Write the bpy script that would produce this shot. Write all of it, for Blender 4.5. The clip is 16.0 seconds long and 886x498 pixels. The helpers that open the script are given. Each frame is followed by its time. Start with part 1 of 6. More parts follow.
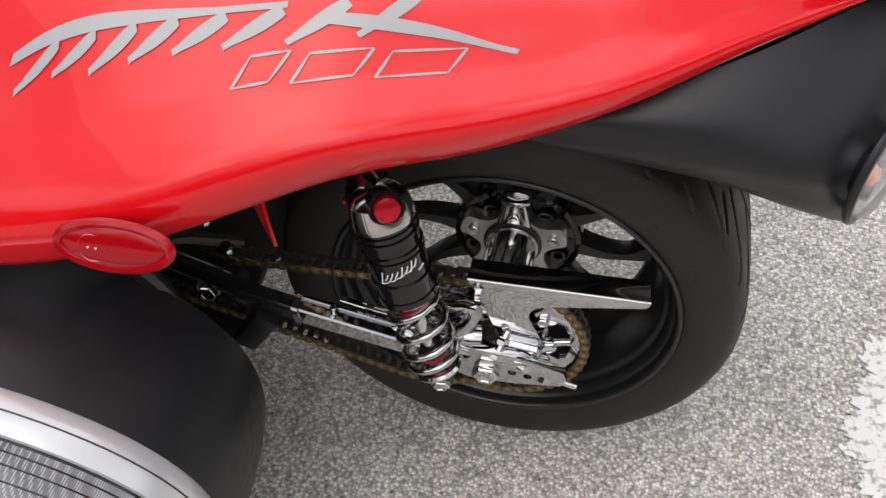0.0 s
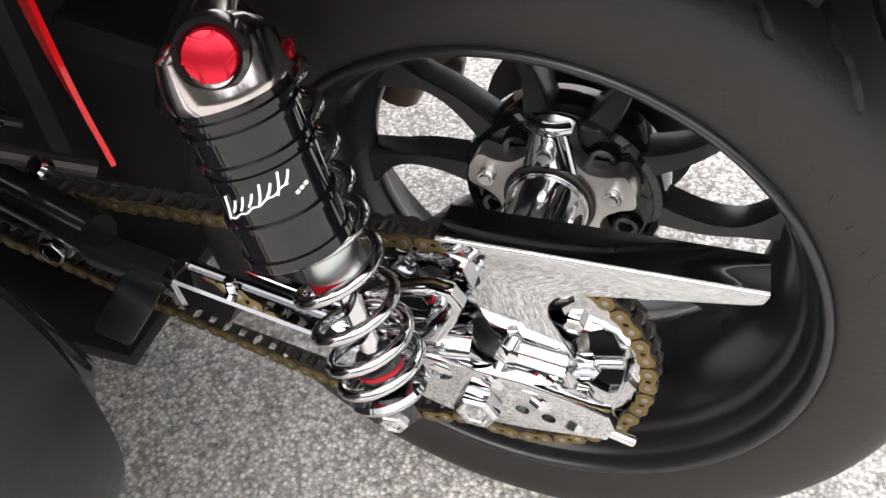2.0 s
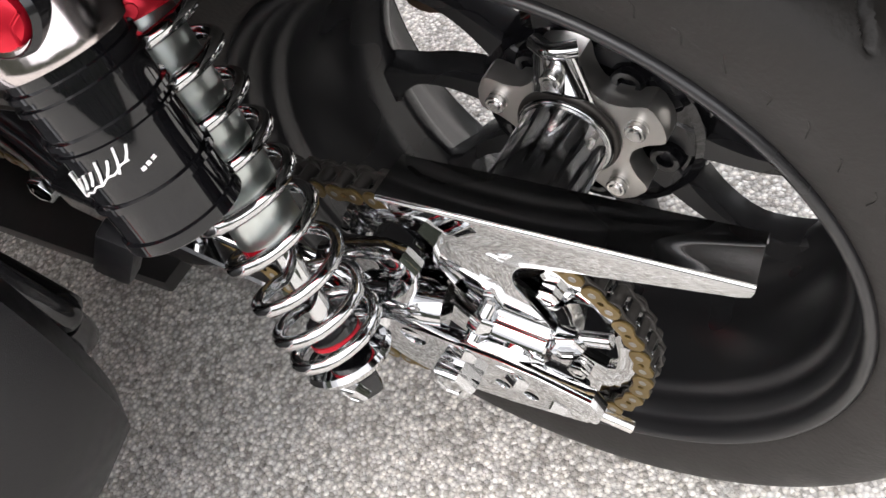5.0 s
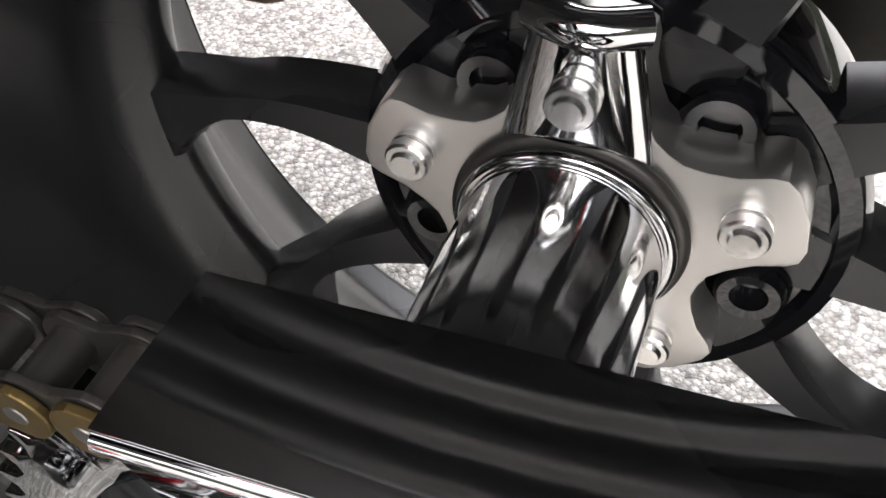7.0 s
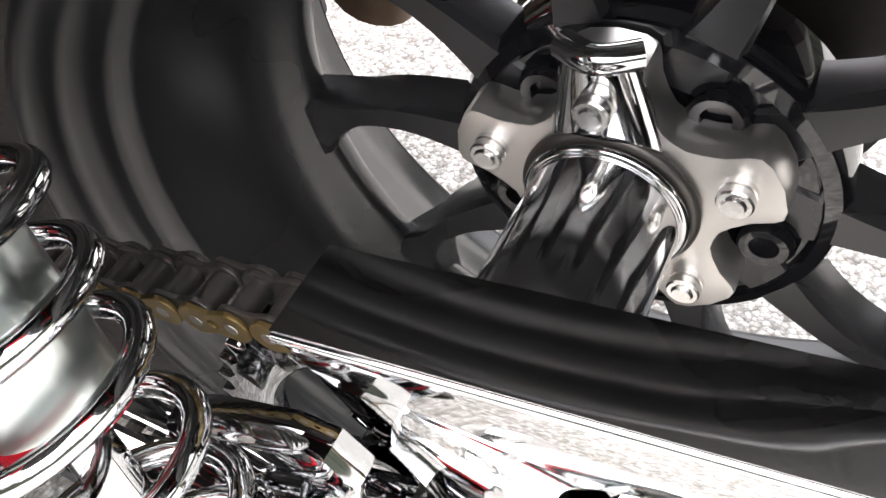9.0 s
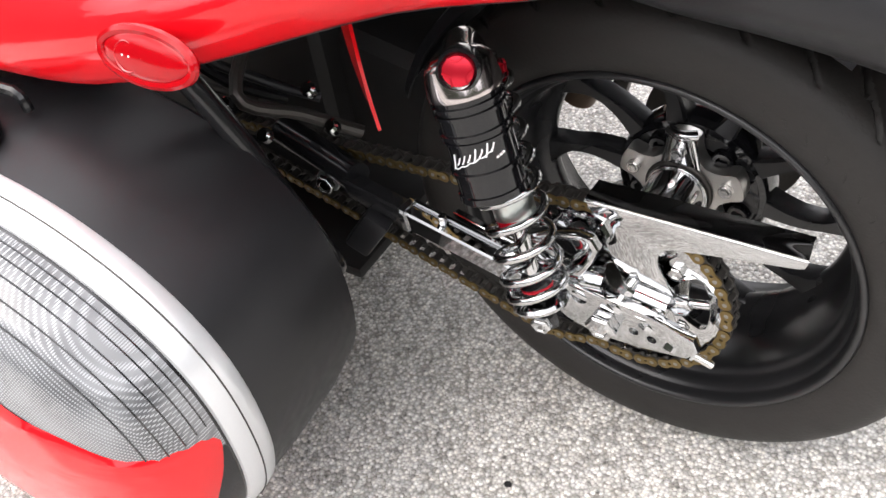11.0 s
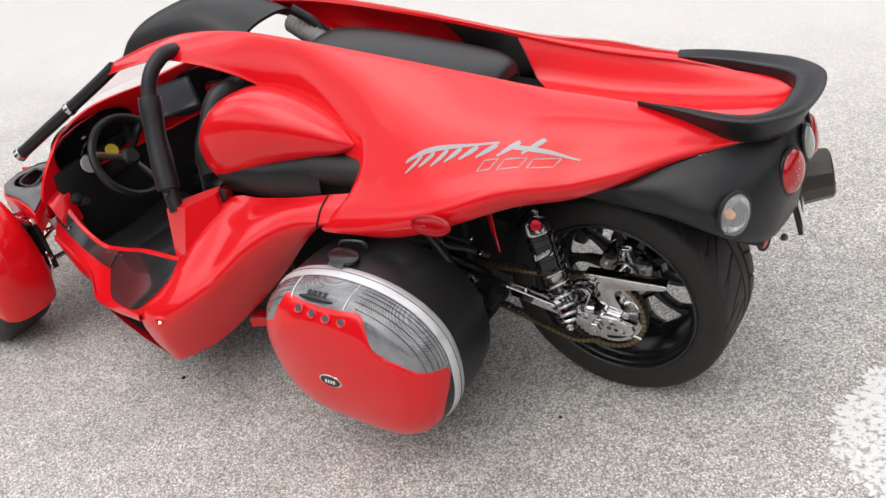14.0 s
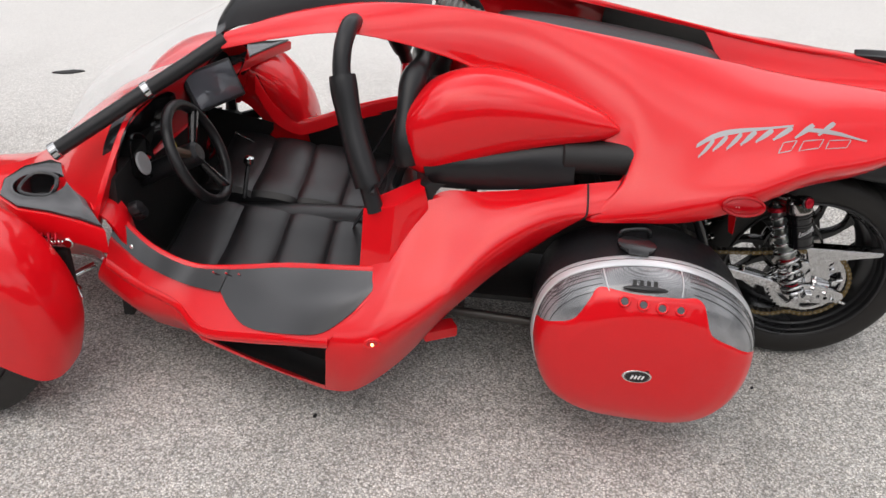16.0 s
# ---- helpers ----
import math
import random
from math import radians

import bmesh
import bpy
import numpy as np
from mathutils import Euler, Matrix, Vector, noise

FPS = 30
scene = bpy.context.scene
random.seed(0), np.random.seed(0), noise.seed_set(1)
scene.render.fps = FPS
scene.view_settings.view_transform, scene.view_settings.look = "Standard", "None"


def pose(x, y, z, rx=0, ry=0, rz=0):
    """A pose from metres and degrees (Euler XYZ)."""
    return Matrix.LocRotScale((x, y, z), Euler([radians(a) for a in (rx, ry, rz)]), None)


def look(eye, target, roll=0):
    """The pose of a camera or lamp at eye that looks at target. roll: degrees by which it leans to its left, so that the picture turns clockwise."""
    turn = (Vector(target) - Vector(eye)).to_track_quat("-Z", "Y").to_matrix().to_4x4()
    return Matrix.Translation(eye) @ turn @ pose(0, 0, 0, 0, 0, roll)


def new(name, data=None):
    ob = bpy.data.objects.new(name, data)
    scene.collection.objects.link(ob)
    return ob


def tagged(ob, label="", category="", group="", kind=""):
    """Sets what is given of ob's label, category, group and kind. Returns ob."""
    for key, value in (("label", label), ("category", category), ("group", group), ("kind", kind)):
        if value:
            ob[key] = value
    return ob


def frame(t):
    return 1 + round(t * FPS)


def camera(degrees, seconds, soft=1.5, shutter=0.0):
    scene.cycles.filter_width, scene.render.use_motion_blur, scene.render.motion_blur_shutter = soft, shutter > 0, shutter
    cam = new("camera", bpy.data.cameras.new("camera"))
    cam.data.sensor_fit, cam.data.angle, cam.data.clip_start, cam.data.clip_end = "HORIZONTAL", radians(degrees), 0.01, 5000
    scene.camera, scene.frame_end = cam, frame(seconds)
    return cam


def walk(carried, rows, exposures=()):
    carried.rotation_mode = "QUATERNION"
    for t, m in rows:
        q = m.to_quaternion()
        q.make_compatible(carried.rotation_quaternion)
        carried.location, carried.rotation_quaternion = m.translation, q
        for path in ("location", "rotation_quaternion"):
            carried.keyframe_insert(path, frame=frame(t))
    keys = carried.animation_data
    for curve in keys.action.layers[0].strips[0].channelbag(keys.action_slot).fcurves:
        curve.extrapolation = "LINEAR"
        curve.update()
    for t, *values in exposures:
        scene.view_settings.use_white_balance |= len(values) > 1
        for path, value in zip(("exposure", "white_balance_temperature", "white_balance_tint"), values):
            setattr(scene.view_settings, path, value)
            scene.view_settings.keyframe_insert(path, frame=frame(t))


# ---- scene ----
cam = camera(52.71, 16.0)
PATH = [
    (0, (0.0986, -0.8247, 1.2899), (-0.2094, 0.4793, -0.195), -0.99),
    (0.5, (0.0548, -0.8173, 1.0941), (-0.2195, 0.578, -0.3122), -3.85),
    (1, (0.0828, -0.6849, 0.9248), (-0.3171, 0.7341, -0.4267), -6.40),
    (1.5, (0.1116, -0.5737, 0.8905), (-0.3848, 0.7512, -0.523), -8.07),
    (2, (0.164, -0.5276, 0.8842), (-0.4552, 0.741, -0.5327), -7.56),
    (2.5, (0.2432, -0.6062, 0.9468), (-0.4721, 0.6287, -0.4544), -6.92),
    (3, (0.3521, -0.6351, 0.9491), (-0.5116, 0.537, -0.422), -5.13),
    (3.2, (0.37, -0.6342, 0.9714), (-0.4945, 0.4831, -0.4444), -6.86),
    (5.3, (0.2444, -0.3139, 0.7836), (-0.7607, 0.5418, -0.7189), -26.11),
    (5.5, (0.2345, -0.2844, 0.7517), (-0.8051, 0.5804, -0.7218), -27.16),
    (6, (0.158, -0.2242, 0.6855), (-0.7618, 0.676, -0.8453), -23.23),
    (6.5, (0.0996, -0.1967, 0.6213), (-0.7298, 0.8243, -0.8852), -18.00),
    (7, (0.0429, -0.174, 0.5633), (-0.5002, 1.0811, -0.8962), -3.27),
    (7.5, (0.0374, -0.1647, 0.5521), (-0.4235, 1.1076, -0.9207), -0.22),
    (8, (0.0308, -0.1689, 0.545), (-0.4103, 1.1574, -0.8855), -0.61),
    (8.5, (0.0474, -0.1843, 0.5684), (-0.5387, 1.0447, -0.8965), -6.36),
    (9, (0.1106, -0.2222, 0.6417), (-0.7468, 0.8242, -0.8314), -17.14),
    (9.5, (0.1332, -0.2942, 0.7023), (-0.7592, 0.7231, -0.7703), -14.95),
    (10, (0.1641, -0.3981, 0.7736), (-0.7808, 0.6455, -0.647), -13.02),
    (10.2, (0.1814, -0.4501, 0.8093), (-0.7432, 0.6182, -0.6063), -11.61),
    (12.3, (0.8402, -1.064, 1.5698), (-0.3191, -0.068, 0.2798), -16.46),
    (12.5, (0.9724, -1.0649, 1.6217), (-0.2251, -0.0933, 0.3482), -17.85),
    (13, (1.1713, -1.1571, 1.7578), (-0.074, -0.1763, 0.5383), -18.16),
    (13.5, (1.1326, -1.3892, 1.8289), (-0.0719, -0.2972, 0.6641), -15.02),
    (14, (0.9303, -1.8113, 1.8351), (-0.1586, -0.5205, 0.7636), -13.14),
    (14.5, (0.5177, -2.0011, 1.8449), (-0.3249, -0.545, 0.7634), -7.80),
    (15, (-0.029, -2.1507, 1.8611), (-0.5556, -0.5804, 0.74), -1.29),
    (15.5, (-0.5199, -2.3533, 1.8462), (-0.7703, -0.6957, 0.7555), 0.22),
    (16, (-0.9367, -2.3752, 1.8272), (-1.0468, -0.7128, 0.7208), 3.14),
]
EXPO = [(0.0, 0.2), (0.5, 0.5), (1.0, 1.15), (1.5, 1.35), (2.0, 1.5), (2.5, 1.8), (3.2, 1.85), (5.5, 1.4), (6.0, 1.7), (6.5, 1.85), (7.0, 1.9), (8.0, 1.85), (8.5, 2.2), (9.0, 2.38), (9.5, 2.25), (10.0, 1.95), (12.5, 0.68), (13.0, 0.5), (14.0, 0.25), (15.0, 0.12), (16.0, 0.12)]
walk(cam, [(t, look(eye, target, roll)) for t, eye, target, roll in PATH], EXPO)

# ---- light ----
world = bpy.data.worlds.new("sky")
scene.world = world
world.use_nodes = True
wn = world.node_tree.nodes
sky = wn.new("ShaderNodeTexSky")
sky.sky_type = "NISHITA"
sky.sun_disc = False
sky.sun_elevation, sky.sun_rotation = radians(62), radians(200)
sky.dust_density, sky.air_density, sky.ozone_density = 4.0, 1.0, 0.4
haze = wn.new("ShaderNodeMixRGB")
haze.inputs[0].default_value = 0.82
haze.inputs[2].default_value = (9.5, 9.3, 9.5, 1)
world.node_tree.links.new(sky.outputs[0], haze.inputs[1])
tc = wn.new("ShaderNodeTexCoord")
xyz = wn.new("ShaderNodeSeparateXYZ")
world.node_tree.links.new(tc.outputs["Generated"], xyz.inputs[0])
lift = wn.new("ShaderNodeMapRange")
lift.inputs["From Min"].default_value, lift.inputs["From Max"].default_value = 0.0, 1.0
lift.inputs["To Min"].default_value, lift.inputs["To Max"].default_value = 0.20, 2.0
world.node_tree.links.new(xyz.outputs[2], lift.inputs["Value"])
dome = wn.new("ShaderNodeVectorMath")
dome.operation = "SCALE"
world.node_tree.links.new(haze.outputs[0], dome.inputs[0])
clouds = wn.new("ShaderNodeTexNoise")
clouds.inputs["Scale"].default_value, clouds.inputs["Detail"].default_value = 1.9, 6
world.node_tree.links.new(tc.outputs["Generated"], clouds.inputs["Vector"])
puff = wn.new("ShaderNodeMapRange")
puff.inputs["From Min"].default_value, puff.inputs["From Max"].default_value = 0.42, 0.60
puff.inputs["To Min"].default_value, puff.inputs["To Max"].default_value = 0.58, 1.62
world.node_tree.links.new(clouds.outputs[0], puff.inputs["Value"])
both = wn.new("ShaderNodeMath")
both.operation = "MULTIPLY"
world.node_tree.links.new(lift.outputs[0], both.inputs[0])
world.node_tree.links.new(puff.outputs[0], both.inputs[1])
world.node_tree.links.new(both.outputs[0], dome.inputs["Scale"])
world.node_tree.links.new(dome.outputs[0], wn["Background"].inputs[0])
wn["Background"].inputs[1].default_value = 0.1
sun = new("sun", bpy.data.lights.new("sun", "SUN"))
sun.data.energy, sun.data.angle, sun.data.color = 0.35, radians(60), (1.0, 0.97, 0.93)
sun.matrix_world = look((-0.5, -2.0, 5.0), (0, 0, 0))
scene.view_settings.exposure = 0.0


# ---- materials ----
def material(name, color, rough=0.5, metal=0.0, coat=0.0, bump=0.0, size=60.0, vary=0.12, spec=0.5, trans=0.0, emit=0.0, scratch=0.0):
    m = bpy.data.materials.new(name)
    m.use_nodes = True
    t = m.node_tree
    b = t.nodes["Principled BSDF"]
    b.inputs["Roughness"].default_value = rough
    b.inputs["Metallic"].default_value = metal
    b.inputs["Coat Weight"].default_value = coat
    b.inputs["Coat Roughness"].default_value = 0.03
    b.inputs["Specular IOR Level"].default_value = spec
    b.inputs["Transmission Weight"].default_value = trans
    b.inputs["Base Color"].default_value = (*color, 1)
    if emit:
        b.inputs["Emission Color"].default_value = (*color, 1)
        b.inputs["Emission Strength"].default_value = emit
    co = t.nodes.new("ShaderNodeTexCoord")
    n1 = t.nodes.new("ShaderNodeTexNoise")
    n1.inputs["Scale"].default_value = size
    n1.inputs["Detail"].default_value = 6
    n2 = t.nodes.new("ShaderNodeTexNoise")
    n2.inputs["Scale"].default_value = size * 0.08
    n2.inputs["Detail"].default_value = 3
    for n in (n1, n2):
        t.links.new(co.outputs["Object"], n.inputs["Vector"])
    if vary:
        mx = t.nodes.new("ShaderNodeMixRGB")
        mx.inputs[1].default_value = (*[c * (1 - vary) for c in color], 1)
        mx.inputs[2].default_value = (*[min(1, c * (1 + vary)) for c in color], 1)
        ad = t.nodes.new("ShaderNodeMath")
        ad.operation = "ADD"
        t.links.new(n1.outputs[0], ad.inputs[0])
        t.links.new(n2.outputs[0], ad.inputs[1])
        hf = t.nodes.new("ShaderNodeMath")
        hf.operation = "MULTIPLY"
        hf.inputs[1].default_value = 0.5
        t.links.new(ad.outputs[0], hf.inputs[0])
        t.links.new(hf.outputs[0], mx.inputs[0])
        t.links.new(mx.outputs[0], b.inputs["Base Color"])
    if scratch:
        r = t.nodes.new("ShaderNodeMapRange")
        r.inputs["From Min"].default_value, r.inputs["From Max"].default_value = 0.35, 0.7
        r.inputs["To Min"].default_value, r.inputs["To Max"].default_value = rough, rough + scratch
        t.links.new(n2.outputs[0], r.inputs["Value"])
        t.links.new(r.outputs[0], b.inputs["Roughness"])
    if bump:
        bp = t.nodes.new("ShaderNodeBump")
        bp.inputs["Strength"].default_value = min(1, bump)
        bp.inputs["Distance"].default_value = 0.001
        t.links.new(n1.outputs[0], bp.inputs["Height"])
        t.links.new(bp.outputs[0], b.inputs["Normal"])
    return m


RED = material("red_paint", (0.72, 0.004, 0.010), 0.35, coat=0.85, vary=0.04, size=8, spec=0.12)
BLACK = material("black_plastic", (0.013, 0.013, 0.0145), 0.31, bump=0.22, size=900, vary=0.2, scratch=0.1, spec=0.36)
GLOSS = material("gloss_black", (0.012, 0.012, 0.013), 0.14, coat=0.35, vary=0.1, size=30, scratch=0.08, spec=0.3)
LACQ = material("black_lacquer", (0.005, 0.005, 0.006), 0.06, coat=0.55, vary=0.1, size=30, spec=0.25)
CARBON = material("grey_gloss_panel", (0.018, 0.019, 0.021), 0.16, coat=0.5, vary=0.15, size=300)
RUBBER = material("tyre_rubber", (0.018, 0.0164, 0.0152), 0.50, bump=0.5, size=260, vary=0.25, scratch=0.12, spec=0.34)
RIMB = material("satin_black_rim", (0.014, 0.014, 0.015), 0.24, vary=0.15, size=40, scratch=0.1)
CHROME = material("chrome", (0.54, 0.545, 0.55), 0.025, metal=1, vary=0.03, size=25, scratch=0.06)
TUBE = material("polished_tube", (0.74, 0.74, 0.75), 0.06, metal=1, vary=0.04, size=30, scratch=0.05)
SATIN = material("satin_polished_steel", (0.60, 0.585, 0.56), 0.36, metal=1, vary=0.08, size=40, scratch=0.12)
ALU = material("brushed_aluminium", (0.74, 0.73, 0.71), 0.24, metal=1, vary=0.06, size=200, bump=0.15)
ZINC = material("zinc_plate", (0.56, 0.60, 0.58), 0.3, metal=1, vary=0.18, size=60)
GOLD = material("gold_chain_plate", (0.18, 0.128, 0.052), 0.46, metal=0.9, vary=0.25, size=300)
STEEL = material("oily_steel", (0.07, 0.065, 0.06), 0.4, metal=0.7, vary=0.3, size=200)
PINS = material("dull_pin_steel", (0.26, 0.25, 0.23), 0.42, metal=1, vary=0.2, size=300)
REDAN = material("red_anodised", (0.55, 0.012, 0.03), 0.22, metal=0.6, vary=0.05)
LEATHER = material("black_leather", (0.012, 0.012, 0.013), 0.31, bump=0.4, size=500, vary=0.2, spec=0.36)
SILVER = material("silver_plastic", (0.66, 0.67, 0.68), 0.28, metal=0.4, vary=0.05, size=300)
SMOKE = material("smoked_lens", (0.24, 0.245, 0.255), 0.16, coat=1.0, vary=0.35, size=30)
REDLENS = material("red_lens", (0.42, 0.003, 0.008), 0.10, coat=0.8, vary=0.1, size=120)
SIDELENS = material("deep_red_lens", (0.36, 0.002, 0.006), 0.10, coat=0.1, vary=0.08, size=120, spec=0.3)
CLEAR = material("clear_lens", (0.62, 0.63, 0.64), 0.16, metal=0.85, coat=1.0, vary=0.3, size=90)
LENSGLASS = material("lens_glass", (0.95, 0.96, 0.97), 0.03, vary=0)
LENSGLASS.node_tree.nodes["Principled BSDF"].inputs["Alpha"].default_value = 0.22
GREYLENS = material("grey_lens", (0.30, 0.33, 0.29), 0.1, coat=1.0, vary=0.2, size=80)
POLISH = material("polished_cast_aluminium", (0.55, 0.50, 0.49), 0.12, metal=1, vary=0.08, size=60, scratch=0.08)
GLINT = material("lens_glint", (0.85, 0.22, 0.20), 0.15, coat=0.5, vary=0.05)
HOSE = material("grey_hose_rubber", (0.20, 0.20, 0.19), 0.55, vary=0.2, size=60)
AMBER = material("amber_bulb", (0.8, 0.25, 0.04), 0.2, coat=0.6)
WHITE = material("white_print", (0.8, 0.8, 0.8), 0.5, vary=0.05)
GREYP = material("grey_decal", (0.36, 0.36, 0.37), 0.35, coat=0.6, vary=0.08, size=40)
YELLOW = material("yellow_badge", (0.7, 0.5, 0.02), 0.4)
# Grime colour; also stands in for shade in the suspension bay.
DARK = material("dark_grime_and_shade", (0.010, 0.0095, 0.0095), 0.6, vary=0.4, size=40, bump=0.6)
# Base lightened: the grey of mirrored sky is put into the colour.
SCREEN = material("screen_glass", (0.085, 0.09, 0.105), 0.12, coat=0.6, vary=0.05, size=40)
LAMP = material("side_marker_bulb", (1.0, 0.45, 0.15), 0.3, emit=6.0)
EXH = material("dark_silencer", (0.065, 0.058, 0.050), 0.35, metal=0.6, vary=0.2)
BRONZE = material("brown_casing", (0.16, 0.11, 0.075), 0.42, metal=0.5, vary=0.3, size=90)
FOLIAGE = material("dark_foliage", (0.045, 0.052, 0.036), 0.8, vary=0.5, size=6)
PAINTW = material("worn_white_paint", (0.74, 0.73, 0.71), 0.8, vary=0.14, size=130, bump=1.0)


def wear_paint(m):
    """Bare aggregate showing through the paint in flecks."""
    t = m.node_tree
    b = t.nodes["Principled BSDF"]
    old = b.inputs["Base Color"].links[0].from_socket
    co = t.nodes.new("ShaderNodeTexCoord")
    f1, f2 = t.nodes.new("ShaderNodeTexNoise"), t.nodes.new("ShaderNodeTexVoronoi")
    f1.inputs["Scale"].default_value, f1.inputs["Detail"].default_value = 55, 9
    f2.inputs["Scale"].default_value = 150
    for n in (f1, f2):
        t.links.new(co.outputs["Object"], n.inputs["Vector"])
    ad = t.nodes.new("ShaderNodeMath")
    ad.operation = "MULTIPLY_ADD"
    ad.inputs[1].default_value = 0.25
    t.links.new(f2.outputs["Distance"], ad.inputs[0])
    t.links.new(f1.outputs[0], ad.inputs[2])
    r = t.nodes.new("ShaderNodeMapRange")
    r.inputs["From Min"].default_value, r.inputs["From Max"].default_value = 0.63, 0.78
    t.links.new(ad.outputs[0], r.inputs["Value"])
    mx = t.nodes.new("ShaderNodeMixRGB")
    mx.inputs[2].default_value = (0.36, 0.35, 0.33, 1)
    t.links.new(r.outputs[0], mx.inputs[0])
    t.links.new(old, mx.inputs[1])
    t.links.new(mx.outputs[0], b.inputs["Base Color"])


wear_paint(PAINTW)
GLASS = material("windscreen", (0.9, 0.93, 0.95), 0.02, vary=0)
GLASS.node_tree.nodes["Principled BSDF"].inputs["Alpha"].default_value = 0.10


def dotted(m):
    """Moulded rows of fine pale dots under a clear lens; cloudy reflections are painted in as patches."""
    t = m.node_tree
    co = t.nodes.new("ShaderNodeTexCoord")
    sx = t.nodes.new("ShaderNodeSeparateXYZ")
    t.links.new(co.outputs["Object"], sx.inputs[0])
    waves = []
    for k, pitch in ((0, 0.0036), (2, 0.0036)):
        a = t.nodes.new("ShaderNodeMath")
        a.operation = "MULTIPLY"
        a.inputs[1].default_value = 2 * math.pi / pitch
        t.links.new(sx.outputs[k], a.inputs[0])
        w = t.nodes.new("ShaderNodeMath")
        w.operation = "SINE"
        t.links.new(a.outputs[0], w.inputs[0])
        waves.append(w)
    dot = t.nodes.new("ShaderNodeMath")
    dot.operation = "MULTIPLY"
    for k in (0, 1):
        t.links.new(waves[k].outputs[0], dot.inputs[k])
    lim = t.nodes.new("ShaderNodeMapRange")
    lim.inputs["From Min"].default_value, lim.inputs["From Max"].default_value = 0.15, 0.65
    t.links.new(dot.outputs[0], lim.inputs["Value"])
    mx = t.nodes.new("ShaderNodeMixRGB")
    mx.inputs[2].default_value = (0.36, 0.37, 0.38, 1)
    t.links.new(lim.outputs[0], mx.inputs[0])
    # Noise patches put the lens's dark, cloudy reflections into its colour.
    cloud = t.nodes.new("ShaderNodeTexNoise")
    cloud.inputs["Scale"].default_value, cloud.inputs["Detail"].default_value = 11, 4
    t.links.new(co.outputs["Object"], cloud.inputs["Vector"])
    ramp = t.nodes.new("ShaderNodeValToRGB")
    e = ramp.color_ramp.elements
    e[0].position, e[0].color = 0.36, (0.055, 0.056, 0.060, 1)
    e[1].position, e[1].color = 0.60, (0.20, 0.204, 0.212, 1)
    t.links.new(cloud.outputs[0], ramp.inputs[0])
    t.links.new(ramp.outputs[0], mx.inputs[1])
    t.links.new(mx.outputs[0], t.nodes["Principled BSDF"].inputs["Base Color"])


dotted(SMOKE)


def ground_material():
    m = bpy.data.materials.new("exposed_aggregate")
    m.use_nodes = True
    t = m.node_tree
    b = t.nodes["Principled BSDF"]
    b.inputs["Roughness"].default_value = 0.85
    co = t.nodes.new("ShaderNodeTexCoord")

    def tex(kind, scale, **kw):
        n = t.nodes.new(kind)
        n.inputs["Scale"].default_value = scale
        for k, v in kw.items():
            n.inputs[k].default_value = v
        t.links.new(co.outputs["Object"], n.inputs["Vector"])
        return n

    def math_node(op, a, c):
        n = t.nodes.new("ShaderNodeMath")
        n.operation = op
        for k, v in ((0, a), (1, c)):
            if isinstance(v, (int, float)):
                n.inputs[k].default_value = v
            else:
                t.links.new(v, n.inputs[k])
        return n.outputs[0]

    v1 = tex("ShaderNodeTexVoronoi", 190)
    v2 = tex("ShaderNodeTexVoronoi", 420)
    big = tex("ShaderNodeTexNoise", 2.2, Detail=5)
    fine = tex("ShaderNodeTexNoise", 700, Detail=3)
    sep = t.nodes.new("ShaderNodeSeparateColor")
    t.links.new(v1.outputs["Color"], sep.inputs[0])
    ramp = t.nodes.new("ShaderNodeValToRGB")
    e = ramp.color_ramp.elements
    e[0].position, e[0].color = 0.0, (0.28, 0.27, 0.25, 1)
    e[1].position, e[1].color = 1.0, (0.80, 0.79, 0.76, 1)
    for p, c in ((0.15, (0.37, 0.355, 0.33)), (0.5, (0.53, 0.52, 0.50)), (0.8, (0.66, 0.65, 0.625))):
        k = e.new(p)
        k.color = (*c, 1)
    t.links.new(sep.outputs[0], ramp.inputs[0])
    edge = t.nodes.new("ShaderNodeMapRange")
    edge.inputs["From Min"].default_value, edge.inputs["From Max"].default_value = 0.25, 0.75
    edge.inputs["To Min"].default_value, edge.inputs["To Max"].default_value = 1.13, 0.60
    t.links.new(v1.outputs["Distance"], edge.inputs["Value"])
    tone = math_node("MULTIPLY", edge.outputs[0], math_node("ADD", math_node("MULTIPLY", big.outputs[0], 0.7), 0.66))
    tone = math_node("MULTIPLY", tone, math_node("ADD", math_node("MULTIPLY", fine.outputs[0], 0.5), 0.75))
    mid = tex("ShaderNodeTexNoise", 16, Detail=4)
    tone = math_node("MULTIPLY", tone, math_node("ADD", math_node("MULTIPLY", mid.outputs[0], 0.55), 0.74))
    pits = tex("ShaderNodeTexVoronoi", 34)
    pit = t.nodes.new("ShaderNodeMapRange")
    pit.inputs["From Min"].default_value, pit.inputs["From Max"].default_value = 0.07, 0.13
    pit.inputs["To Min"].default_value, pit.inputs["To Max"].default_value = 0.45, 1.0
    t.links.new(pits.outputs["Distance"], pit.inputs["Value"])
    tone = math_node("MULTIPLY", tone, pit.outputs[0])
    tan = t.nodes.new("ShaderNodeMixRGB")
    tan.blend_type = "MULTIPLY"
    tan.inputs[2].default_value = (1.0, 0.97, 0.92, 1)
    t.links.new(sep.outputs[1], tan.inputs[0])
    t.links.new(ramp.outputs[0], tan.inputs[1])
    mx = t.nodes.new("ShaderNodeMixRGB")
    mx.blend_type = "MULTIPLY"
    mx.inputs[0].default_value = 1
    t.links.new(tan.outputs[0], mx.inputs[1])
    t.links.new(tone, mx.inputs[2])
